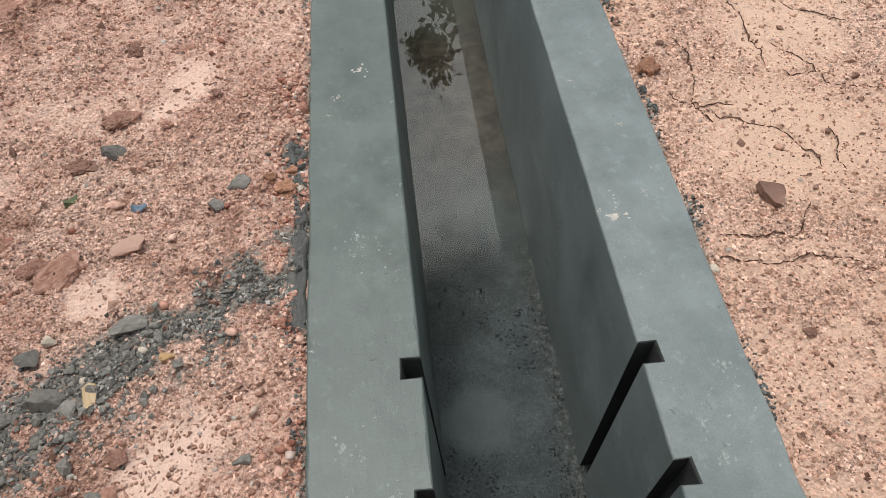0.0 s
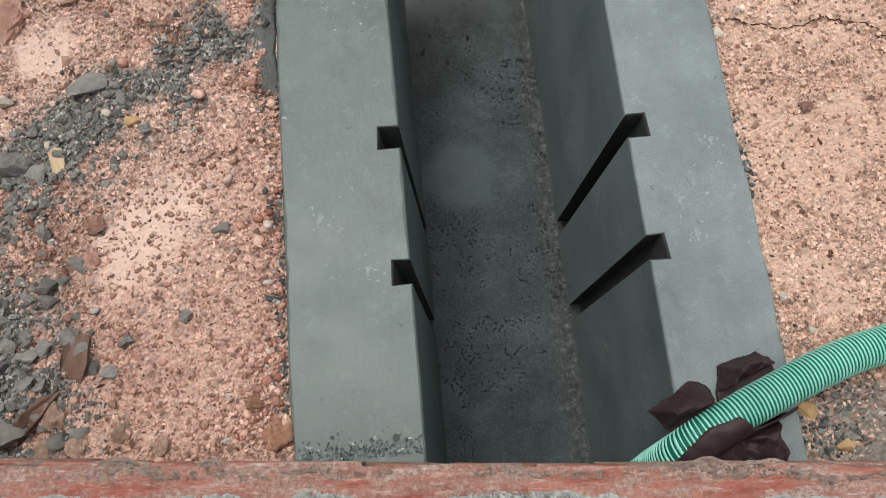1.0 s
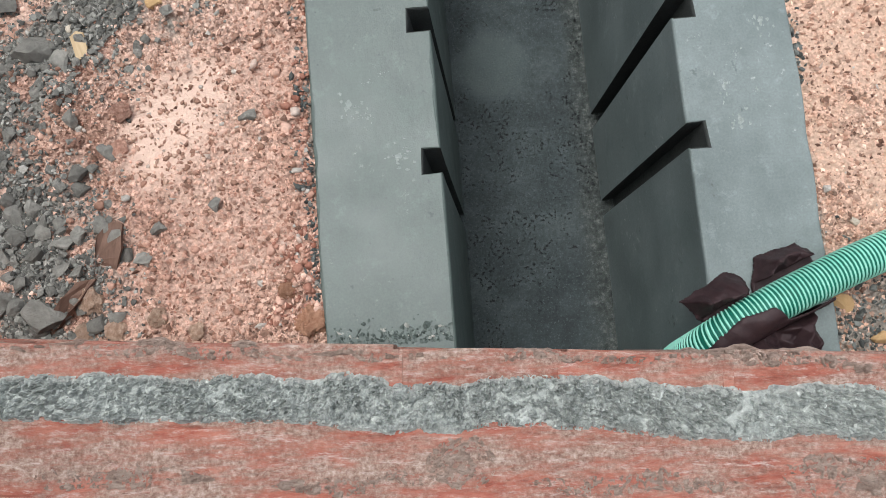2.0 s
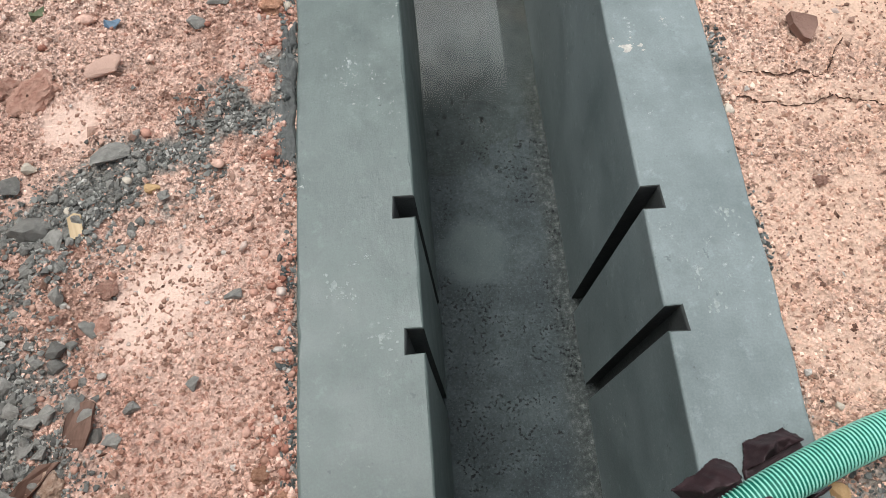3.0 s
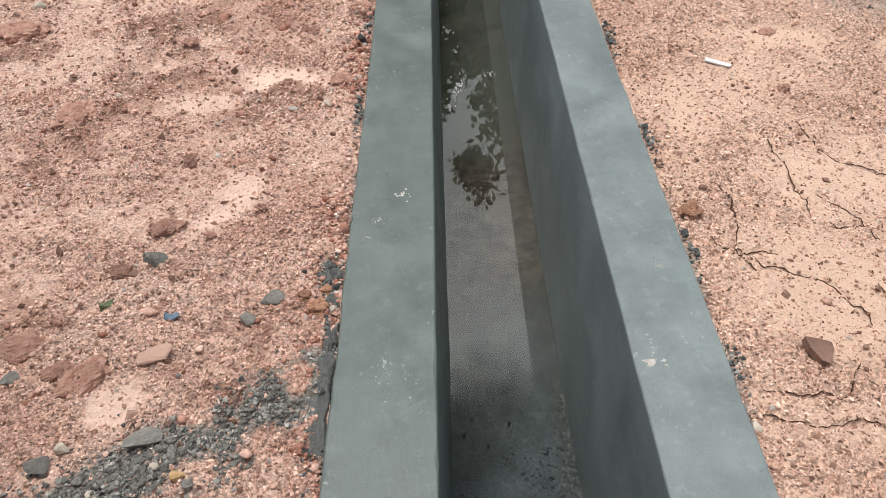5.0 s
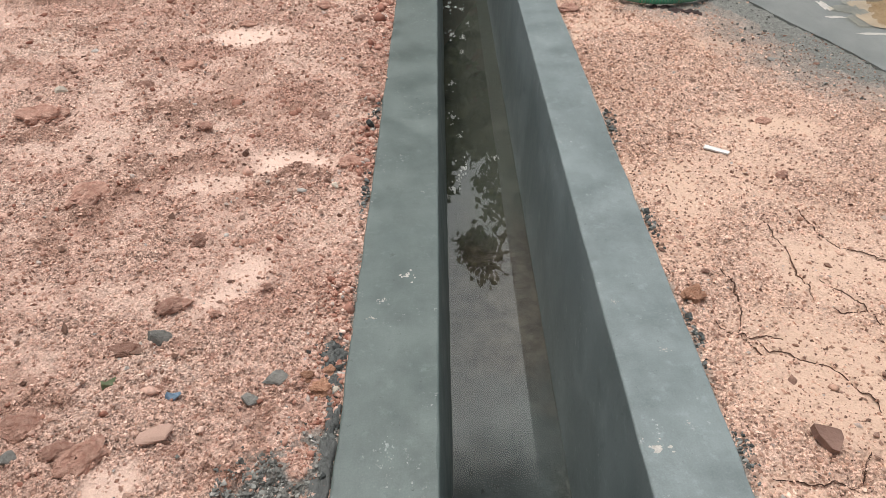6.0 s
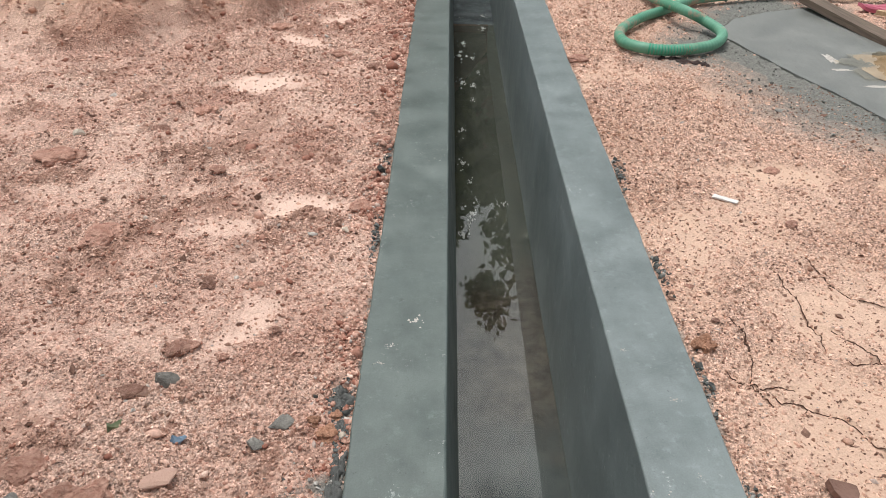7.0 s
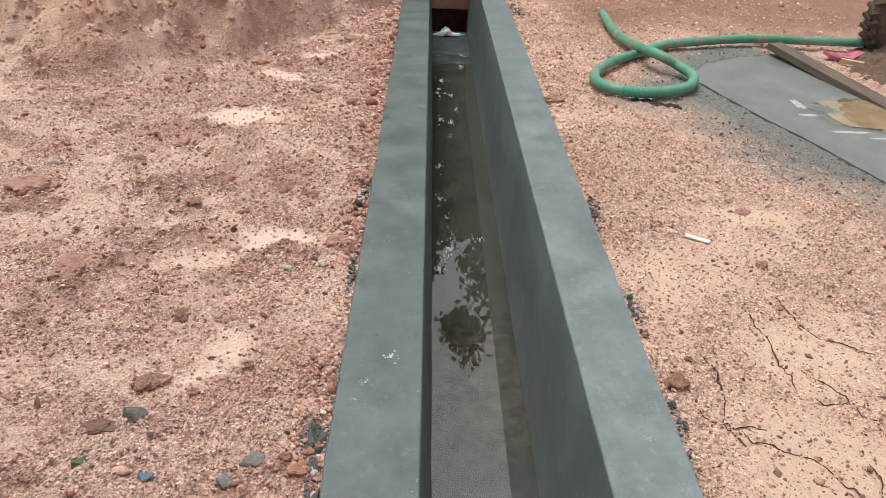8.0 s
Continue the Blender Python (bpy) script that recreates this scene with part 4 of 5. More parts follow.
for k, (x, y, rx, ry) in enumerate([(0.500, 1.409, 0.024, 0.020), (-0.094, 2.03, 0.016, 0.020), (-0.158, 1.915, 0.009, 0.010), (-0.184, 1.845, 0.012, 0.006), (0.591, 1.481, 0.006, 0.0045), (0.498, 1.914, 0.007, 0.006), (0.592, 1.724, 0.010, 0.008)]):
    speckle("plaster_splash", x, y, rx, ry, 0.0016, 31 + k, LIME, "dried whitish plaster splash on the cement wall top", "plaster")
DULL_LIME = plain("thin_lime_wash", (0.165, 0.192, 0.18), (0.33, 0.355, 0.335), 0.8, 110)
for k, (x, y, rx, ry) in enumerate([(-0.165, 0.90, 0.010, 0.014), (-0.15, 0.883, 0.006, 0.005), (-0.13, 0.87, 0.005, 0.008), (-0.078, 0.792, 0.012, 0.010), (-0.06, 0.80, 0.005, 0.004), (-0.10, 0.955, 0.004, 0.003), (-0.125, 0.94, 0.004, 0.003),
                                   (0.625, 0.992, 0.008, 0.012), (0.561, 0.803, 0.010, 0.012), (0.54, 0.87, 0.006, 0.012), (0.60, 0.86, 0.004, 0.004), (0.57, 0.93, 0.003, 0.004), (-0.12, 1.42, 0.008, 0.012)]):
    speckle("lime_mark", x, y, rx * 1.6, ry * 1.6, 0.0008, 131 + k, DULL_LIME, "faint whitish lime mark on the cement wall top", "lime mark")
# ---- hoses ----
HOSE_RUN = [(1.8, 0.70, 0.035), (1.3, 0.60, 0.038), (1.0, 0.578, 0.045), (0.80, 0.545, 0.054), (0.709, 0.520, 0.058), (0.617, 0.486, 0.060), (0.566, 0.466, 0.060), (0.520, 0.446, 0.057), (0.476, 0.424, 0.048), (0.440, 0.401, 0.020), (0.418, 0.378, -0.05), (0.405, 0.352, -0.16), (0.37, 0.32, -0.40), (0.35, 0.30, -0.66)]
line = resample(smooth_line(HOSE_RUN), 0.0018)
v, f = sweep(line, [0.0321] * len(line), 22)
# one rib winding round the hose, a turn to every four steps of the line
centre = np.array([q[:] for q in line])
out = (v.reshape(len(line), 22, 3) - centre[:, None]) / 0.0321
turns = np.arange(int((len(line) - 8) / 4) * 22)
rib = []
for along, r in ((0.0, 0.0319), (0.4, 0.0340), (1.3, 0.0340), (1.7, 0.0319)):
    at = turns * 4 / 22 + along
    low, share = at.astype(int), (at - at.astype(int))[:, None]
    rib.append((1 - share) * (centre[low] + r * out[low, turns % 22]) + share * (centre[low + 1] + r * out[low + 1, turns % 22]))
rib = np.stack(rib, 1).reshape(-1, 3)
near_hose = tagged(new("suction_hose"), "ribbed green and mint striped suction hose lying over the channel wall", "hose")
part("hose_body", mesh_np("hose_body", v, f, HOSE_DARK, True), None, near_hose, "dark green hose wall between the ribs")
part("spiral_rib", mesh_np("spiral_rib", rib, grid_faces(len(turns), 4), HOSE_LIGHT, True), None, near_hose, "pale mint stiffening rib")

far = [(1.47, 6.62, 0.05), (1.443, 5.96, 0.04), (1.50, 5.65, 0.07), (1.62, 5.40, 0.105), (1.69, 5.15, 0.065), (1.715, 4.90, 0.045), (1.60, 4.68, 0.042), (1.39, 4.565, 0.04), (1.20, 4.565, 0.04), (1.06, 4.69, 0.04),
       (1.085, 4.93, 0.04), (1.28, 5.22, 0.04), (1.48, 5.41, 0.035), (1.72, 5.66, 0.04), (2.01, 5.80, 0.045), (2.5, 5.96, 0.05), (3.0, 5.97, 0.055), (3.36, 5.98, 0.06), (3.8, 6.05, 0.05), (4.4, 6.4, 0.04)]
far = [(-0.019 + (x + 0.019) * (1 - z / 1.361), 0.377 + (y - 0.377) * (1 - z / 1.361), z) for x, y, z in far]
line = resample(smooth_line(far), 0.004)
radii = []
for i, q in enumerate(line):
    ribbed = q.y < 4.45 and 1.10 < q.x < 1.45
    radii.append(0.0315 + (0.0022 if ribbed else 0.0005) * math.cos(2 * math.pi * i / (4 if ribbed else 6)))
v, f = sweep(line, radii, 16)
slot = np.repeat([line[i].y < 4.45 and 1.10 < line[i].x < 1.45 for i in range(len(line) - 1)], 16)
far_hose = tagged(new("suction_hose"), "muddy green hose looped on the soil beside the slab", "hose")
part("hose_body", mesh_np("hose_body", v, f[~slot], HOSE_MUD, True), None, far_hose)
part("ribbed_section", mesh_np("ribbed_section", v, f[slot], [plain("clean_green_hose", (0.03, 0.26, 0.15), (0.06, 0.34, 0.21), 0.4, 20, 0.1), HOSE_MUD], True, np.repeat([(i // 2) % 2 for i in range(slot.sum() // 16)], 16)), None, far_hose, "clean bright green ribbed stretch of hose")

# ---- cloth round the hose ----
U, V = np.meshgrid(np.linspace(0.385, 0.675, 170), np.linspace(0.335, 0.590, 150), indexing="ij")
hy = np.interp(U, [0.36, 0.405, 0.44, 0.476, 0.52, 0.566, 0.617, 0.709, 0.80], [0.345, 0.372, 0.401, 0.424, 0.446, 0.466, 0.486, 0.520, 0.545])
hz = np.interp(U, [0.36, 0.405, 0.44, 0.476, 0.52, 0.566, 0.617, 0.709, 0.80], [-0.04, -0.01, 0.020, 0.048, 0.057, 0.060, 0.060, 0.058, 0.054])
d = (V - hy) * 0.91


def crease(u, v2, seed):
    """Sharp folds running several ways."""
    total = 0.0
    for k, (a, freq) in enumerate(((0.5, 24), (1.9, 34), (2.7, 47), (1.2, 66))):
        w = freq * (u * math.cos(a + seed) + v2 * math.sin(a + seed)) + 1.7 * fbm(u * 16, v2 * 16, 2, seed + k)
        total = total + np.abs(w % 2 - 1) * (24 / freq)
    return total / 2.6


LUMP_A = [(0.404, 0.480), (0.452, 0.503), (0.487, 0.524), (0.510, 0.520), (0.530, 0.504), (0.529, 0.470), (0.478, 0.420), (0.430, 0.440)]
LUMP_B = [(0.545, 0.545), (0.580, 0.558), (0.624, 0.566), (0.650, 0.551), (0.652, 0.520), (0.589, 0.480), (0.532, 0.480)]
LUMP_C = [(0.400, 0.375), (0.440, 0.405), (0.480, 0.440), (0.526, 0.462), (0.540, 0.445), (0.555, 0.428), (0.600, 0.440), (0.645, 0.462), (0.632, 0.422), (0.645, 0.390), (0.632, 0.352), (0.410, 0.350)]
jx, jy = U + 0.008 * (fbm(U * 40, V * 40, 3, 2) - 0.5), V + 0.008 * (fbm(U * 40, V * 40, 3, 3) - 0.5)
mask = np.zeros(U.shape)
for lump in (LUMP_A, LUMP_B, LUMP_C):
    hit = inside(jx, jy, lump)
    mask = np.maximum(mask, hit * step(0.0, 0.022, near_line(jx, jy, lump + lump[:1])) + 0.02 * hit)
fold = crease(U, V, 3)
cover = (d < 0.002 + 0.020 * (1 - step(0.43, 0.535, U))) & inside(jx, jy, LUMP_C)
on_hose = hz + np.sqrt(np.clip(0.039**2 - np.clip(np.abs(d), 0, 0.039) ** 2, 0, None))
Zc = 0.004 + mask * (0.012 + 0.075 * fold)
Zc = np.where(np.abs(d) < 0.041, np.where(cover, np.maximum(Zc * 0.8, on_hose + 0.010 * fold), np.minimum(Zc, 0.010)), Zc)
Zc += 0.002 * (fbm(U * 90, V * 90, 3, 44) - 0.5)
q = grid_faces(*U.shape)
me = mesh_np("cloth", np.stack([U, V, Zc], -1).reshape(-1, 3), q[mask.ravel()[q].min(1) > 0.01], CLOTH, True)
cloth = tagged(new("cloth", me), "crumpled dark maroon cloth wrapped round the hose", "cloth")
solid = cloth.modifiers.new("thickness", "SOLIDIFY")
solid.thickness = 0.003

# ---- stones, clods and litter ----
stone_meshes = [rock_mesh("stone", GREY_STONE, 100 + k, 0.62, 10) for k in range(7)]
clod_meshes = [rock_mesh("soil_clod", RED_CLOD, 200 + k, 0.7, 0, 0.42, 4) for k in range(5)]


def lay(name, me, x, y, size, turn, label, cat, group="", tilt=8, stretch=(1, 1, 1), lift=0.28, z=None):
    rnd2 = random.Random(int(x * 7919 + y * 104729))
    ob = new(name, me)
    ob.matrix_world = Matrix.Translation((x, y, (at_ground(x, y) if z is None else z) + lift * size * stretch[2] * 0.62)) @ Euler((radians(rnd2.uniform(-tilt, tilt)), radians(rnd2.uniform(-tilt, tilt)), radians(turn))).to_matrix().to_4x4() @ Matrix.Diagonal((size * stretch[0], size * stretch[1], size * stretch[2], 1))
    return tagged(ob, label, cat, group)


lay("stone", stone_meshes[0], -0.750, 1.770, 0.068, 25, "grey split stone on pink soil", "stone", stretch=(1.15, 0.85, 0.8))
lay("stone", stone_meshes[1], -0.417, 1.631, 0.062, 40, "grey flat stone near the channel wall", "stone", stretch=(1.2, 0.8, 0.6))
lay("stone", stone_meshes[2], -0.463, 1.557, 0.045, 10, "grey flat stone near the channel wall", "stone", stretch=(1.1, 0.9, 0.6))
lay("stone", stone_meshes[3], -0.429, 0.732, 0.034, 0, "grey rounded stone on pale clay", "stone")
lay("stone", stone_meshes[4], -0.531, 0.695, 0.032, 60, "grey rounded stone on pale clay", "stone")
lay("stone", stone_meshes[5], -0.626, 1.224, 0.070, 20, "grey flat stone beside the gravel", "stone", stretch=(1.3, 0.7, 0.6))
lay("stone", stone_meshes[6], -0.821, 1.158, 0.055, 50, "grey angular stone beside the gravel", "stone")
lay("stone", stone_meshes[0], -0.766, 1.059, 0.075, 70, "large grey angular stone on the gravel heap", "stone")
lay("stone", stone_meshes[2], -0.855, 1.03, 0.06, 15, "bluish grey flat stone on the gravel heap", "stone", stretch=(1.3, 0.8, 0.6))
lay("stone", stone_meshes[1], -0.715, 1.035, 0.055, 130, "grey angular stone on the gravel heap", "stone", stretch=(1.2, 0.8, 0.7))
lay("stone", stone_meshes[4], -0.355, 0.899, 0.034, 30, "small grey stone near the channel wall", "stone", stretch=(1.3, 0.8, 0.7))
lay("stone", stone_meshes[5], -0.965, 1.381, 0.045, 30, "grey stone half sunk in pink soil", "stone")
lay("stone", stone_meshes[3], -0.748, 0.545, 0.085, 80, "large grey stone in front of the brick wall", "stone", stretch=(0.9, 1.2, 0.8))
lay("stone", stone_meshes[6], 1.612, 3.672, 0.06, 10, "pale grey stone at the slab's edge", "stone", stretch=(1.4, 0.9, 0.6))
for k, (x, y, r, g) in enumerate([(-0.820, 1.731, 0.065, 0), (-0.755, 1.895, 0.075, 40), (-0.72, 1.91, 0.04, 10), (-0.755, 2.206, 0.055, 70), (-0.98, 1.48, 0.10, 0), (-0.801, 1.391, 0.10, 50), (-0.87, 1.41, 0.07, 20), (-0.64, 0.855, 0.035, 0),
                                   (-0.30, 3.246, 0.08, 0), (-0.325, 2.705, 0.09, 30), (-1.146, 3.548, 0.10, 0), (-1.286, 3.343, 0.08, 10), (-0.993, 4.104, 0.08, 0), (-0.49, 3.067, 0.08, 25), (-0.924, 2.946, 0.06, 0), (-1.60, 3.04, 0.16, 15),
                                   (-1.20, 2.46, 0.15, 80), (0.735, 4.383, 0.10, 10), (0.842, 1.055, 0.030, 0), (-0.605, 0.855, 0.035, 70), (-0.686, 0.87, 0.028, 0), (-0.60, 2.2, 0.05, 0), (-0.50, 1.98, 0.03, 0), (-0.62, 1.86, 0.03, 0), (-0.60, 0.925, 0.042, 0),
                                   (0.772, 2.224, 0.028, 0), (0.746, 2.426, 0.026, 0), (0.80, 2.05, 0.022, 0), (1.25, 2.62, 0.05, 30), (1.346, 3.06, 0.06, 0), (0.95, 3.2, 0.035, 0), (-0.40, 4.2, 0.09, 0), (-0.45, 4.9, 0.12, 0), (-0.62, 4.4, 0.10, 20), (-1.05, 4.9, 0.12, 0), (-0.52, 5.5, 0.12, 0)]):
    lay("soil_clod", clod_meshes[k % 5], x, y, r * 0.72, g, "crumbly red-brown laterite clod on the soil", "clod", "laterite clods", stretch=(1.15, 0.9, 0.7), lift=0.10)
orange_me, pale_me, yellow_me = rock_mesh("soil_clod", ORANGE_CLOD, 401, 0.6, 0, 0.55, 4), rock_mesh("pebble", PALE_STONE, 402, 0.7, 7), rock_mesh("pebble", YELLOW_STONE, 403, 0.75, 5)
for x, y, r in ((-0.262, 0.500, 0.042), (-0.295, 1.597, 0.040), (-0.334, 1.637, 0.026), (-0.28, 1.66, 0.024), (-0.30, 0.56, 0.022), (0.733, 1.935, 0.045)):
    lay("soil_clod", orange_me, x, y, r, x * 900, "orange crumbly clod against the channel wall", "clod", "orange clods")
for x, y, r in ((0.698, 0.456, 0.040), (0.76, 0.385, 0.026), (-0.528, 1.137, 0.026)):
    lay("pebble", yellow_me, x, y, r, x * 700, "ochre yellow pebble on the soil", "pebble", "ochre pebbles", stretch=(1.2, 0.85, 0.8))
for x, y, r in ((-0.585, 1.163, 0.022), (0.692, 1.243, 0.030), (-0.255, 1.60, 0.022), (-1.62, 3.27, 0.05), (-0.36, 2.52, 0.03), (-0.69, 1.10, 0.018), (-0.78, 1.20, 0.03), (0.745, 0.60, 0.02)):
    lay("pebble", pale_me, x, y, r, x * 800, "pale whitish pebble on the soil", "pebble", "pale pebbles")
pale_clod = rock_mesh("soil_clod", plain("pale_clod", (0.36, 0.22, 0.15), (0.60, 0.44, 0.34), 0.95, 3, 0.7, None, 0.15, dist=0.03), 421, 0.75, 0, 0.42, 4)
for x, y, r in ((-0.661, 0.57, 0.036), (-0.675, 0.505, 0.034), (-0.615, 0.51, 0.03), (-0.54, 0.53, 0.026), (-0.47, 0.50, 0.022)):
    lay("soil_clod", pale_clod, x, y, r, x * 900, "pale crumbly soil lump in front of the brick wall", "clod", "pale clods", lift=0.12)
lay("brick_chip", rock_mesh("brick_chip", plain("pale_brick", (0.38, 0.235, 0.18), (0.52, 0.35, 0.28), 0.9, 30), 411, 0.3, 8), -0.651, 1.437, 0.075, 20, "flat pale red brick chip", "brick chip", stretch=(1.3, 0.7, 0.7))


def slab_piece(name, outline, thick, mat_, x, y, turn, tilt, label, cat, z=None, bend=0.0):
    """A thin piece cut to an outline, bent a little."""
    bm = bmesh.new()
    face = bm.faces.new([bm.verts.new((a, b2, 0)) for a, b2 in outline])
    low2 = bmesh.ops.extrude_face_region(bm, geom=[face])
    bmesh.ops.translate(bm, verts=[v2 for v2 in low2["geom"] if isinstance(v2, bmesh.types.BMVert)], vec=(0, 0, thick))
    bmesh.ops.subdivide_edges(bm, edges=bm.edges[:], cuts=2, use_grid_fill=True)
    bmesh.ops.recalc_face_normals(bm, faces=bm.faces)
    for v2 in bm.verts:
        v2.co.z += bend * (v2.co.x**2 * 8 - v2.co.y**2 * 20) + 0.15 * thick * noise.noise(v2.co * 60)
    ob = part(name, bm, mat_, None)
    ob.matrix_world = Matrix.Translation((x, y, (at_ground(x, y) + 0.006 if z is None else z))) @ Euler((radians(tilt), radians(tilt * 0.5), radians(turn))).to_matrix().to_4x4()
    return tagged(ob, label, cat)


slab_piece("rock", [(-0.030, 0.030), (-0.004, 0.026), (0.032, 0.014), (0.030, -0.006), (0.002, -0.042), (-0.012, -0.034), (-0.029, 0.002)], 0.020, BROWN_ROCK, 0.904, 1.440, 4, 9, "dark brown angular rock on tan soil", "rock")
slab_piece("bark_piece", [(-0.022, -0.045), (0.010, -0.050), (0.024, 0.0), (0.016, 0.045), (-0.006, 0.055), (-0.024, 0.02)], 0.007, BARK, -0.622, 0.665, -8, 6, "flat brown piece of bark on gravel", "bark", z=at_ground(-0.622, 0.665) + 0.014, bend=0.4)
slab_piece("bark_piece", [(-0.012, -0.065), (0.012, -0.06), (0.016, 0.03), (0.006, 0.07), (-0.012, 0.05)], 0.008, BARK, -0.703, 0.560, -42, 8, "long brown sliver of bark on gravel", "bark", z=at_ground(-0.703, 0.560) + 0.014, bend=0.3)
slab_piece("wood_chip", [(-0.013, -0.024), (0.011, -0.026), (0.014, 0.022), (0.002, 0.028), (-0.012, 0.020)], 0.008, PALE_WOOD, -0.672, 1.062, 14, 12, "pale split wood chip on grey gravel", "wood chip")
slab_piece("blue_scrap", [(-0.018, -0.008), (0.0, -0.012), (0.02, 0.0), (0.012, 0.012), (-0.004, 0.006), (-0.016, 0.012)], 0.002, BLUE, -0.647, 1.563, 10, 15, "torn blue plastic scrap on the soil", "scrap", bend=3)
slab_piece("green_scrap", [(-0.018, -0.014), (0.008, -0.018), (0.02, 0.004), (0.004, 0.02), (-0.016, 0.012)], 0.003, plain("faded_green", (0.09, 0.12, 0.06), (0.20, 0.22, 0.13), 0.8, 60), -0.823, 1.610, 30, 15, "crumpled faded green leaf on the soil", "leaf", bend=4)
slab_piece("white_stick", [(-0.048, -0.011), (0.046, -0.012), (0.050, 0.009), (-0.044, 0.012)], 0.006, WHITE, 1.066, 2.795, -28, 3, "flat white plastic stick on tan soil", "litter")
slab_piece("timber_plank", [(-0.065, -0.62), (0.06, -0.62), (0.062, 0.62), (-0.06, 0.60)], 0.045, TIMBER, 2.64, 4.98, 13, 3, "weathered brown timber plank lying along the slab", "plank", z=0.0)
slab_piece("pink_bag", [(-0.13, -0.05), (0.05, -0.06), (0.16, -0.02), (0.15, 0.04), (-0.02, 0.05), (-0.14, 0.02)], 0.025, PINK, 2.98, 5.50, 8, 3, "crumpled pink plastic bag on dirt", "bag", z=0.0, bend=0.15)
slab_piece("offcut", [(-0.10, -0.015), (0.10, -0.02), (0.10, 0.015), (-0.09, 0.02)], 0.03, PALE_WOOD, 3.00, 5.33, -30, 2, "small pale wood offcut on dirt", "wood", z=0.0)
# a torn rag by the loop of hose
U, V = np.meshgrid(np.linspace(-0.20, 0.20, 70), np.linspace(-0.05, 0.05, 26), indexing="ij")
mask = 1 - step(0.55, 1.0, np.hypot(U / 0.20, V / 0.042) + 0.9 * (fbm(U * 25, V * 25, 4, 6) - 0.5))
Zc = 0.004 + 0.035 * mask * np.abs(fbm(U * 22, V * 30, 4, 16) - 0.5) * 2
q = grid_faces(*U.shape)
rag = new("rag", mesh_np("rag", np.stack([U, V, Zc], -1).reshape(-1, 3), q[mask.ravel()[q].min(1) > 0.06], RAG, True))
rag.matrix_world = pose(1.31, 4.385, -0.012, 0, 0, -24)
rag.modifiers.new("thickness", "SOLIDIFY").thickness = 0.004
tagged(rag, "muddy black torn rag on the soil", "rag")
# the plastic bag at the channel's end
U, V = np.meshgrid(np.linspace(-0.17, 0.19, 60), np.linspace(-0.10, 0.10, 40), indexing="ij")
mask = 1 - step(0.6, 1.0, np.hypot(U / 0.18, V / 0.09) + 0.7 * (fbm(U * 14, V * 14, 3, 9) - 0.5))
Zc = 0.008 + mask * (0.11 * np.exp(-((U + 0.02) ** 2) / 0.004) * np.abs(fbm(U * 12, V * 18, 3, 19)) + 0.05 * np.abs(fbm(U * 20, V * 20, 3, 29) - 0.4))
q = grid_faces(*U.shape)
keep2 = mask.ravel()[q].min(1) > 0.05
tone = (fbm(U * 11, V * 11, 2, 39).ravel()[q].mean(1) > 0.53).astype(int)[keep2]
bag = new("plastic_bag", mesh_np("plastic_bag", np.stack([U, V, Zc], -1).reshape(-1, 3), q[keep2], [WHITE, TEAL], True, tone))
bag.matrix_world = pose(0.22, 8.42, -0.70, 0, 0, 10)
bag.modifiers.new("thickness", "SOLIDIFY").thickness = 0.003
tagged(bag, "crumpled white and teal plastic bag on the channel floor", "bag")
# pale grey flecks on the water
PALE_FLECK = plain("pale_grey_fleck", (0.30, 0.31, 0.28), (0.56, 0.57, 0.53), 0.6, 50)
fleck_v, fleck_f = [], []
for k, (x, y, r) in enumerate([(0.096, 6.50, 0.06), (0.20, 6.45, 0.03), (0.111, 5.85, 0.045), (0.199, 5.79, 0.03), (0.19, 5.5, 0.02), (0.10, 4.95, 0.035), (0.146, 3.83, 0.035), (0.12, 3.72, 0.02), (0.327, 3.95, 0.02), (0.25, 6.1, 0.025), (0.33, 7.3, 0.04), (0.14, 4.2, 0.02), (0.34, 7.68, 0.04), (0.11, 7.62, 0.02), (0.09, 3.62, 0.03), (0.10, 4.45, 0.03), (0.13, 6.85, 0.05)]):
    vs, fs = flecks(x, y, r * 0.75, r * 1.7, 0.003, 51 + k, -0.7112 if y < 7.42 else -0.703)
    fleck_f.append(fs + len(fleck_v))
    fleck_v += vs
tagged(new("scum", mesh_np("scum", fleck_v, np.concatenate(fleck_f), PALE_FLECK, True)), "pale grey flecks on the channel water", "scum", kind="stuff")

# ---- the wheel and the heap behind the slab ----
wheel = tagged(new("wheel"), "mud-caked black lugged tyre on its rim beside the plank", "wheel")
R, W = 0.34, 0.09
prof = [(R - 0.13, -W * 0.7), (R - 0.09, -W), (R - 0.03, -W), (R - 0.008, -W * 0.75), (R, -W * 0.4), (R, W * 0.4), (R - 0.008, W * 0.75), (R - 0.03, W), (R - 0.09, W), (R - 0.13, W * 0.7)]
n_seg = 60
verts = [(r * math.cos(2 * math.pi * i / n_seg), w, r * math.sin(2 * math.pi * i / n_seg)) for i in range(n_seg + 1) for r, w in prof]
tyre = part("tyre", mesh_np("tyre", verts, grid_faces(n_seg + 1, len(prof)), RUBBER, True), None, wheel)
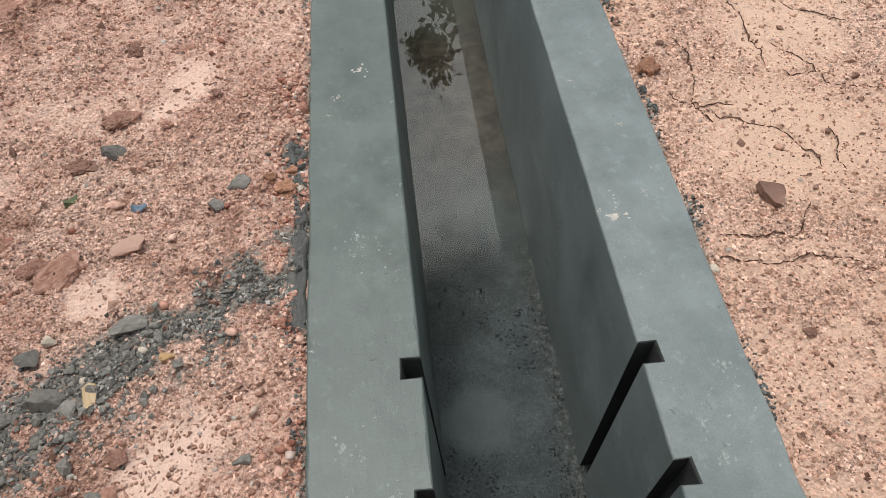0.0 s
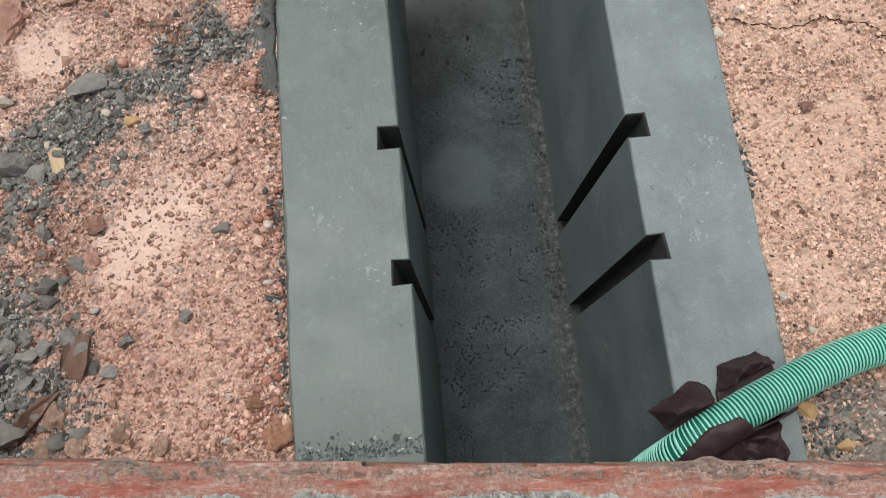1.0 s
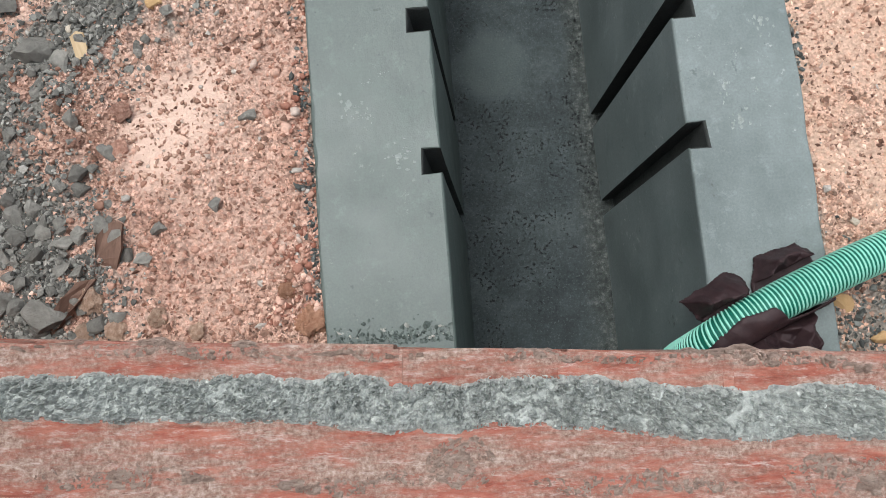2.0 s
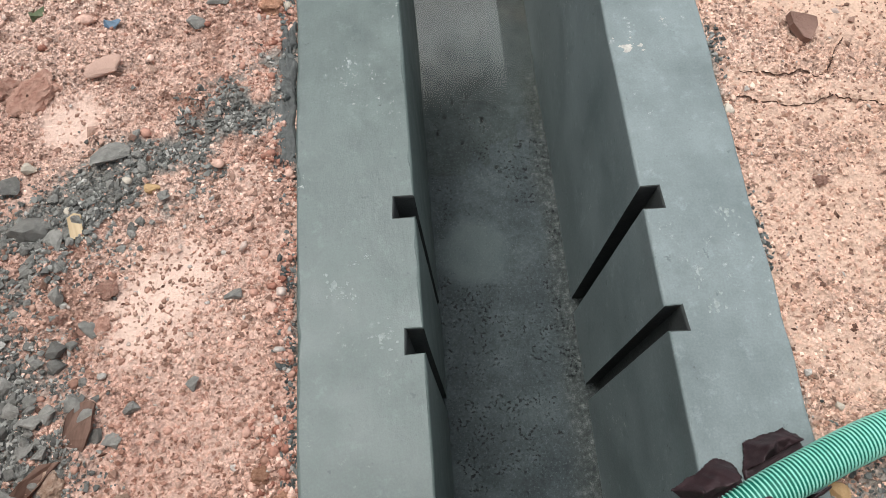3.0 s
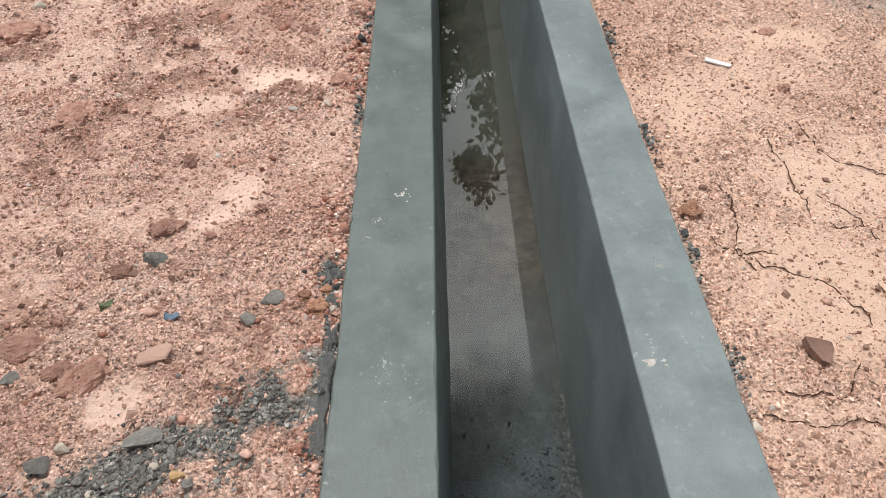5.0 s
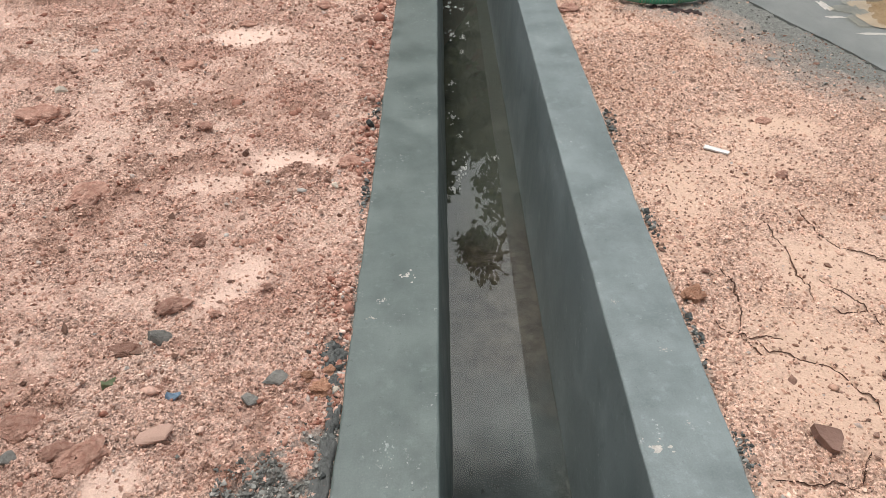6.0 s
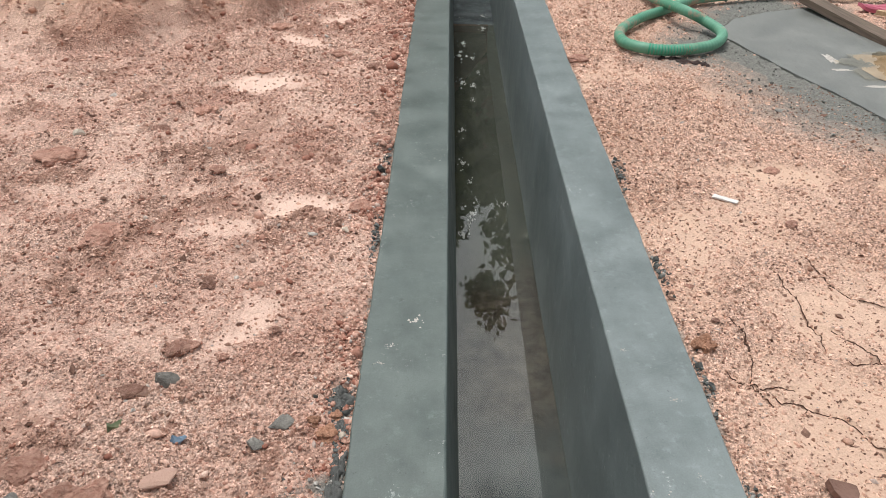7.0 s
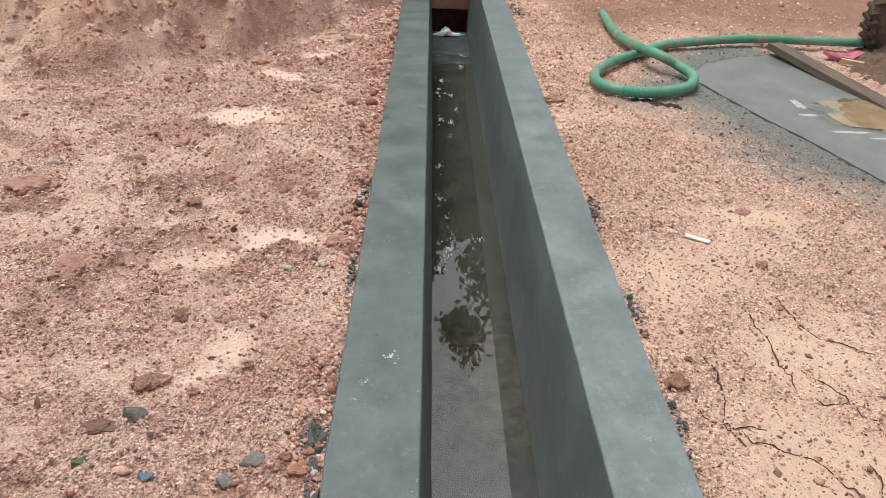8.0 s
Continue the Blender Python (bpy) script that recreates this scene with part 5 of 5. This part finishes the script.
for i in range(30):
    a = 2 * math.pi * i / 30
    bm = bmesh.new()
    add_box(bm, (-0.014, -W * 0.95, -0.004), (0.014, W * 0.1, 0.020), Matrix.Rotation(0.35, 4, "Z"))
    add_box(bm, (-0.014 + 0.03, -W * 0.1, -0.004), (0.014 + 0.03, W * 0.95, 0.020), Matrix.Rotation(-0.35, 4, "Z"))
    bmesh.ops.transform(bm, matrix=Matrix.Rotation(-a, 4, "Y") @ Matrix.Translation((0, 0, R - 0.004)), verts=bm.verts)
    part("lug", bm, RUBBER, tyre)
bm = bmesh.new()
bmesh.ops.create_cone(bm, cap_ends=True, segments=40, radius1=R - 0.125, radius2=R - 0.16, depth=0.10, matrix=Matrix.Rotation(radians(90), 4, "X"))
bmesh.ops.create_cone(bm, cap_ends=True, segments=24, radius1=0.07, radius2=0.05, depth=0.16, matrix=Matrix.Rotation(radians(90), 4, "X"))
part("rim", bm, RIM, wheel, "dirty brown steel rim")
wheel.matrix_world = pose(3.54, 5.72, 0.25, 0, 0, 8)
splat("soil_mound", 3.20, 5.20, 0.34, 0.38, 0.10, 91.2, MOUND, -0.03, "dark lumpy soil heap at the end of the plank", "soil heap")
splat("soil_mound", 3.55, 5.55, 0.35, 0.3, 0.11, 97.2, MOUND, -0.03, "dark lumpy soil heap at the end of the plank", "soil heap")
# white streaks beside the puddle
for k, (x, y, rx, ry) in enumerate([(2.20, 4.45, 0.03, 0.09), (2.18, 4.27, 0.06, 0.02), (2.30, 4.02, 0.14, 0.015), (2.55, 3.94, 0.20, 0.015)]):
    splat("cement_streak", x, y, rx, ry, 0.002, 71.9 + k, LIME, -0.0035, "thin whitish streak on the slab", "cement")
splat("cement_ripple", 2.34, 4.36, 0.10, 0.12, 0.006, 79.9, SLAB, -0.0035, "ribbed ridge of cement at the puddle's edge", "cement")

# ---- trees beyond the channel, mirrored in its water ----
def tree(x, y, height, spread_r, seed, clumps, tuft=None):
    rnd2 = random.Random(seed)
    thing = tagged(new("tree"), "tall leafy green tree beyond the end of the channel", "tree", "trees beyond the channel")
    thing.location = (x, y, 0)
    trunk_line = [Vector((0.15 * math.sin(k * 0.9 + seed), 0.12 * math.cos(k * 1.3 + seed), height * 0.62 * k / 9 - 0.3)) for k in range(10)]
    v2, f2 = sweep(trunk_line, [0.22 * (1 - 0.07 * k) for k in range(10)], 12)
    trunk = part("trunk", mesh_np("trunk", v2, f2, BARK, True), None, thing)
    tips = []
    for k in range(9):
        a, z0 = k * 2.4 + seed, height * (0.32 + 0.035 * k)
        length = spread_r * rnd2.uniform(0.65, 1.0)
        base = Vector((0.1, 0, z0))
        tip = base + Vector((math.cos(a) * length, math.sin(a) * length, length * rnd2.uniform(0.5, 1.0)))
        mid = base.lerp(tip, 0.5) + Vector((0, 0, -0.15))
        v2, f2 = sweep([base, mid, tip], [0.09, 0.05, 0.015], 7)
        part("limb", mesh_np("limb", v2, f2, BARK, True), None, trunk)
        tips.append((mid, tip))
    vs, fs = [], []
    for k in range(clumps):
        m1, t1 = tips[k % len(tips)]
        c = m1.lerp(t1, rnd2.uniform(0.1, 1.15)) + Vector([rnd2.gauss(0, spread_r * 0.20) for _ in range(3)])
        c.z = min(c.z, height * rnd2.uniform(0.9, 1.0))
        if tuft and k < 34:
            c = Vector((tuft[0] + rnd2.gauss(0, tuft[2] * 0.65), rnd2.gauss(0, 0.2), tuft[1] + rnd2.gauss(0, tuft[2])))
        for _ in range(20):
            p = c + Vector([rnd2.gauss(0, 0.16) for _ in range(3)])
            e = Euler([rnd2.uniform(0, 6.28) for _ in range(3)]).to_matrix()
            s2 = rnd2.uniform(0.09, 0.17)
            i0 = len(vs)
            vs += [p + e @ Vector(o) * s2 for o in ((-1, 0, 0), (0, -0.45, 0.1), (1, 0, 0), (0, 0.45, 0.1))]
            fs.append((i0, i0 + 1, i0 + 2, i0 + 3))
    part("crown", mesh_np("crown", np.array(vs), np.array(fs), LEAF), None, thing)


tree(1.1, 15.5, 6.9, 2.4, 3, 520, (0.02, 8.80, 0.25))
tree(-1.9, 17.5, 9.2, 2.8, 31, 800)
tree(3.6, 19.5, 9.6, 3.0, 44, 800)
# ---- gravel and crumbs ----
ICO = rock_mesh("seed_shape", CRUMB, 1, 1.0, 0, 0, 1)
ico_v = np.array([v2.co[:] for v2 in ICO.vertices])
ico_f = np.array([p.vertices[:] for p in ICO.polygons])
bpy.data.meshes.remove(ICO)


chip_v = np.array([(1, 0, 0), (0, 1, 0), (-1, 0, 0), (0, -1, 0), (0, 0, 1), (0, 0, -1)], float)
chip_f = np.array([(0, 1, 4), (1, 2, 4), (2, 3, 4), (3, 0, 4), (1, 0, 5), (2, 1, 5), (3, 2, 5), (0, 3, 5)])


def scatter(name, x, y, size, mat_, label, cat, seed, jag=0.48, flat=0.68, sink=0.18, form="chip", smooth=False, base=None):
    """Many small lumps in one mesh, each turned and dented its own way."""
    rng = np.random.default_rng(seed)
    form_v, form_f = {"chip": (chip_v, chip_f), "lump": (ico_v, ico_f)}[form]
    k = len(x)
    ang = rng.uniform(0, 2 * np.pi, k)
    shape = form_v[None] * (1 + rng.uniform(-jag, jag, (k, len(form_v), 1))) * rng.uniform(0.5, 1.3, (k, 1, 3)) * np.array([1, 1, flat])
    c, s2 = np.cos(ang)[:, None], np.sin(ang)[:, None]
    tilt2 = rng.uniform(-0.5, 0.5, k)[:, None]
    px, py, pz = shape[..., 0], shape[..., 1], shape[..., 2]
    py, pz = py * np.cos(tilt2) - pz * np.sin(tilt2), py * np.sin(tilt2) + pz * np.cos(tilt2)
    px, py = px * c - py * s2, px * s2 + py * c
    pos = np.stack([px, py, pz], -1) * size[:, None, None]
    pos += np.stack([x, y, (ground_z(x, y) if base is None else base) + sink * size], -1)[:, None]
    faces = form_f[None] + (np.arange(k) * len(form_v))[:, None, None]
    return tagged(new(name, mesh_np(name, pos.reshape(-1, 3), faces.reshape(-1, 3), mat_, smooth)), label, cat, kind="stuff")


rng = np.random.default_rng(77)


def places(count, left):
    """Places on one bank, thinner with distance."""
    y = 0.36 + 0.9 * (np.exp(rng.uniform(0, 1, count) * math.log(1 + 7.2 / 0.9)) - 1)
    d = 0.45 * (np.exp(rng.uniform(0, 1, count) * math.log(1 + 3.0 / 0.45)) - 1)
    return (LEFT_EDGE - 0.004 - d if left else RIGHT_EDGE + 0.004 + d), y, d


for left, count in ((True, 82000), (False, 56000)):
    x, y, d = places(count, left)
    pale, splash, dark, rough, bank = zones(x, y)
    stay = rng.uniform(0, 1, count) < np.clip(rough * (1.3 if left else 1.4) - 0.08, 0.24, 1) * (1 - 0.95 * inside(x, y, poly)) * (1 - 0.7 * dark * (x > 0)) * (1 - np.where(x > 0.9, 0.95, 0.7) * splash)
    x, y, d = x[stay], y[stay], d[stay]
    reach = np.hypot(np.hypot(x, y - 0.4), 1.3)
    size = (0.0032 + 0.0013 * (reach - 1.3)) * np.exp(rng.normal(-0.12, 0.55, len(x))) * (1 + 0.7 * (d < 0.05) * rng.uniform(0, 1, len(x)))
    size = np.minimum(size, 1.55 * (0.0032 + 0.0013 * (reach - 1.3)))
    scatter("soil_crumbs", x, y, size, CRUMB, "loose %s laterite crumbs strewn over the soil" % ("pink" if left else "tan"), "soil crumbs", 5 + left)

for left in (True, False):
    x, y, d = places(9500, left)
    zone = zones(x, y)
    ok = (y < 2.6) & (d < 1.0) & (rng.uniform(0, 1, 9500) < zone[3] + 0.1) & (zone[1] < 0.5)
    x, y = x[ok], y[ok]
    size = 0.0060 * np.exp(rng.normal(0, 0.38, len(x)))
    x = np.minimum(x, LEFT_EDGE - size) if left else np.maximum(x, RIGHT_EDGE + size)
    scatter("soil_crumbs", x, y, size, CRUMB, "rounded %s laterite lumps on the soil" % ("pink" if left else "tan"), "soil crumbs", 85 + left, 0.34, 0.75, 0.1, "lump", True)
x, y = LEFT_EDGE - 0.02 - 1.6 * rng.uniform(0, 1, 5000) ** 1.2, 0.42 + 4.2 * rng.uniform(0, 1, 5000) ** 1.6
scatter("soil_crumbs", x, y, (0.0036 + 0.0005 * y) * np.exp(rng.normal(0, 0.45, 5000)), islands("dark_crumbs", (0.13, 0.07, 0.05), (0.27, 0.158, 0.116), (0.43, 0.285, 0.22)), "dark brown damp crumbs lying on pale clay", "soil crumbs", 61, 0.5, 0.7, 0.2)
x, y = 0.69 + 1.5 * rng.uniform(0, 1, 16000) ** 1.2, 0.42 + 3.6 * rng.uniform(0, 1, 16000) ** 1.3
scatter("soil_crumbs", x, y, (0.0027 + 0.0002 * y) * np.exp(rng.normal(0, 0.45, 16000)), bpy.data.materials["dark_crumbs"], "dark brown crumbs strewn over tan clay", "soil crumbs", 62, 0.5, 0.7, 0.2)

# redder lumps in loose clusters and along the foot of the channel wall
y = 0.5 + 6.0 * rng.uniform(0, 1, 15000) ** 1.5
x = LEFT_EDGE - 0.006 - np.where(rng.uniform(0, 1, 15000) < 0.4, np.abs(rng.normal(0, 0.05, 15000)), 2.6 * rng.uniform(0, 1, 15000) ** 1.4)
ok = (fbm(x * 5, y * 5, 5, 58, 0.62) + 0.10 * (x > -0.36) > 0.56) & (zones(x, y)[0] < 0.3) & (zones(x, y)[1] < 0.4) & (zones(x, y)[4] < 0.2)
x, y = x[ok], y[ok]
scatter("soil_crumbs", x, y, (0.0034 + 0.0016 * y) * (1 + 0.2 * (x > -0.33)) * np.exp(rng.normal(0, 0.5, len(x))), islands("red_crumbs", (0.26, 0.105, 0.072), (0.46, 0.25, 0.185), (0.62, 0.40, 0.315)), "rust red laterite lumps in loose clusters", "soil crumbs", 63, 0.36, 0.75, 0.12, "lump", True)

y = 0.5 + 5.8 * rng.uniform(0, 1, 6500) ** 1.3
x = LEFT_EDGE - 0.02 - 2.5 * rng.uniform(0, 1, 6500) ** 1.3
zone = zones(x, y)
ok = (fbm(x * 4.5, y * 4.5, 6, 58, 0.62) > 0.53) & (zone[0] < 0.3) & (zone[1] < 0.3)
x, y = x[ok], y[ok]
x = np.minimum(x, LEFT_EDGE - 0.012 - 0.006 * y)
scatter("soil_crumbs", x, y, (0.0042 + 0.0025 * y) * np.exp(rng.normal(0, 0.4, len(x))), bpy.data.materials["red_crumbs"], "larger red-brown laterite lumps strewn in clusters", "soil crumbs", 64, 0.36, 0.7, 0.05, "lump", True)

x, y = rng.uniform(-3.8, -0.40, 2600), rng.uniform(4.3, 8.5, 2600)
ok = zones(x, y)[4] > 0.12
x, y = x[ok], y[ok]
scatter("soil_crumbs", x, y, 0.017 * np.exp(rng.normal(0, 0.45, len(x))), islands("bank_lumps", (0.36, 0.175, 0.115), (0.52, 0.31, 0.22), (0.64, 0.43, 0.33)), "red and tan earth lumps on the sloping bank", "soil crumbs", 65, 0.38, 0.7, 0.0, "lump", True)

for line, r, count, seed in ((GRAVEL_A, 0.10, 9500, 1), (GRAVEL_B, 0.15, 9500, 2)):
    along = rng.uniform(0, len(line) - 1.001, count)
    i = along.astype(int)
    p = np.array(line)
    q = p[i] + (p[i + 1] - p[i]) * (along - i)[:, None] + rng.normal(0, r * 0.52, (count, 2))
    q = q[(q[:, 0] < LEFT_EDGE - 0.01) & (q[:, 1] > 0.36)]
    q = q[fbm(q[:, 0] * 13, q[:, 1] * 13, 5, 33, 0.6) > np.where(q[:, 0] > -0.56, 0.52, 0.36)]
    size = np.minimum(0.0047 * np.exp(rng.normal(0, 0.42, len(q))), 0.011)
    scatter("gravel", q[:, 0], q[:, 1], size, GRAVEL, "dark grey crushed gravel scattered over the soil", "gravel", 40 + seed, 0.5, 0.6, 0.3, "lump")
k = 1500
x, y = rng.uniform(1.1, 2.6, k), rng.uniform(3.0, 5.9, k)
ok = (zones(x, y)[1] > 0.3) & ~inside(x, y, poly)
scatter("gravel", x[ok], y[ok], 0.007 * np.exp(rng.normal(0, 0.45, ok.sum())), GRAVEL, "grey cement crumbs beside the slab", "gravel", 49, 0.42, 0.8, 0.2, "lump")

# broken mortar along the feet of the channel walls
rng = np.random.default_rng(78)
spot = np.array(SPILLS)[rng.integers(0, len(SPILLS), 2000)]
x, y = spot[:, 0] + rng.normal(0, 0.55, 2000) * spot[:, 2], spot[:, 1] + rng.normal(0, 0.75, 2000) * spot[:, 3]
size = (0.0042 + 0.0012 * y) * np.exp(rng.normal(0, 0.4, 2000))
x = np.where(x < 0.2, np.minimum(x, LEFT_EDGE - 0.004 - size), np.maximum(x, RIGHT_EDGE + 0.004 + size))
scatter("mortar_crumbs", x, y, size, islands("mortar_crumb_grey", (0.05, 0.053, 0.05), (0.10, 0.106, 0.10), (0.18, 0.186, 0.174)), "dark grey broken mortar crumbs at the foot of the channel walls", "mortar crumbs", 66, 0.45, 0.75, 0.25, "lump")

x, y = rng.uniform(-0.228, -0.006, 420), 0.445 + np.abs(rng.normal(0, 0.016, 420))
scatter("mortar_crumbs", x, y, 0.0034 * np.exp(rng.normal(0, 0.45, 420)), islands("wall_end_mortar", (0.05, 0.062, 0.056), (0.10, 0.122, 0.114), (0.17, 0.195, 0.18)), "rough cement crumbs stuck to the wall's broken end", "mortar crumbs", 67, 0.45, 0.6, 0.1, "lump", base=0.0)
x, y = rng.normal(-0.50, 0.12, 650), rng.normal(0.90, 0.11, 650)
ok = x < LEFT_EDGE - 0.02
scatter("soil_crumbs", x[ok], y[ok], 0.0050 * np.exp(rng.normal(0, 0.4, ok.sum())), islands("clay_crumbs", (0.26, 0.14, 0.10), (0.44, 0.27, 0.20), (0.60, 0.42, 0.33)), "brown crumbs lying on the pale clay patch", "soil crumbs", 68, 0.36, 0.75, 0.15, "lump", True)

# larger crushed stones, one by one
rnd = random.Random(21)
for k in range(280):
    line, r = (GRAVEL_A[:4], 0.06) if k % 5 < 2 else (GRAVEL_B, 0.10)
    i = rnd.randrange(len(line) - 1)
    t = rnd.random()
    x, y = line[i][0] + t * (line[i + 1][0] - line[i][0]) + rnd.gauss(0, r), line[i][1] + t * (line[i + 1][1] - line[i][1]) + rnd.gauss(0, r)
    if y > 0.45 and x < -0.5:
        lay("stone", stone_meshes[k % 7], x, y, rnd.choice((0.016, 0.018, 0.022, 0.026) if k % 5 < 2 else (0.022, 0.028, 0.034, 0.040)), rnd.uniform(0, 360), "grey angular crushed stone in the gravel", "stone", "crushed stones", tilt=30, stretch=(1.1, 0.9, 0.85))
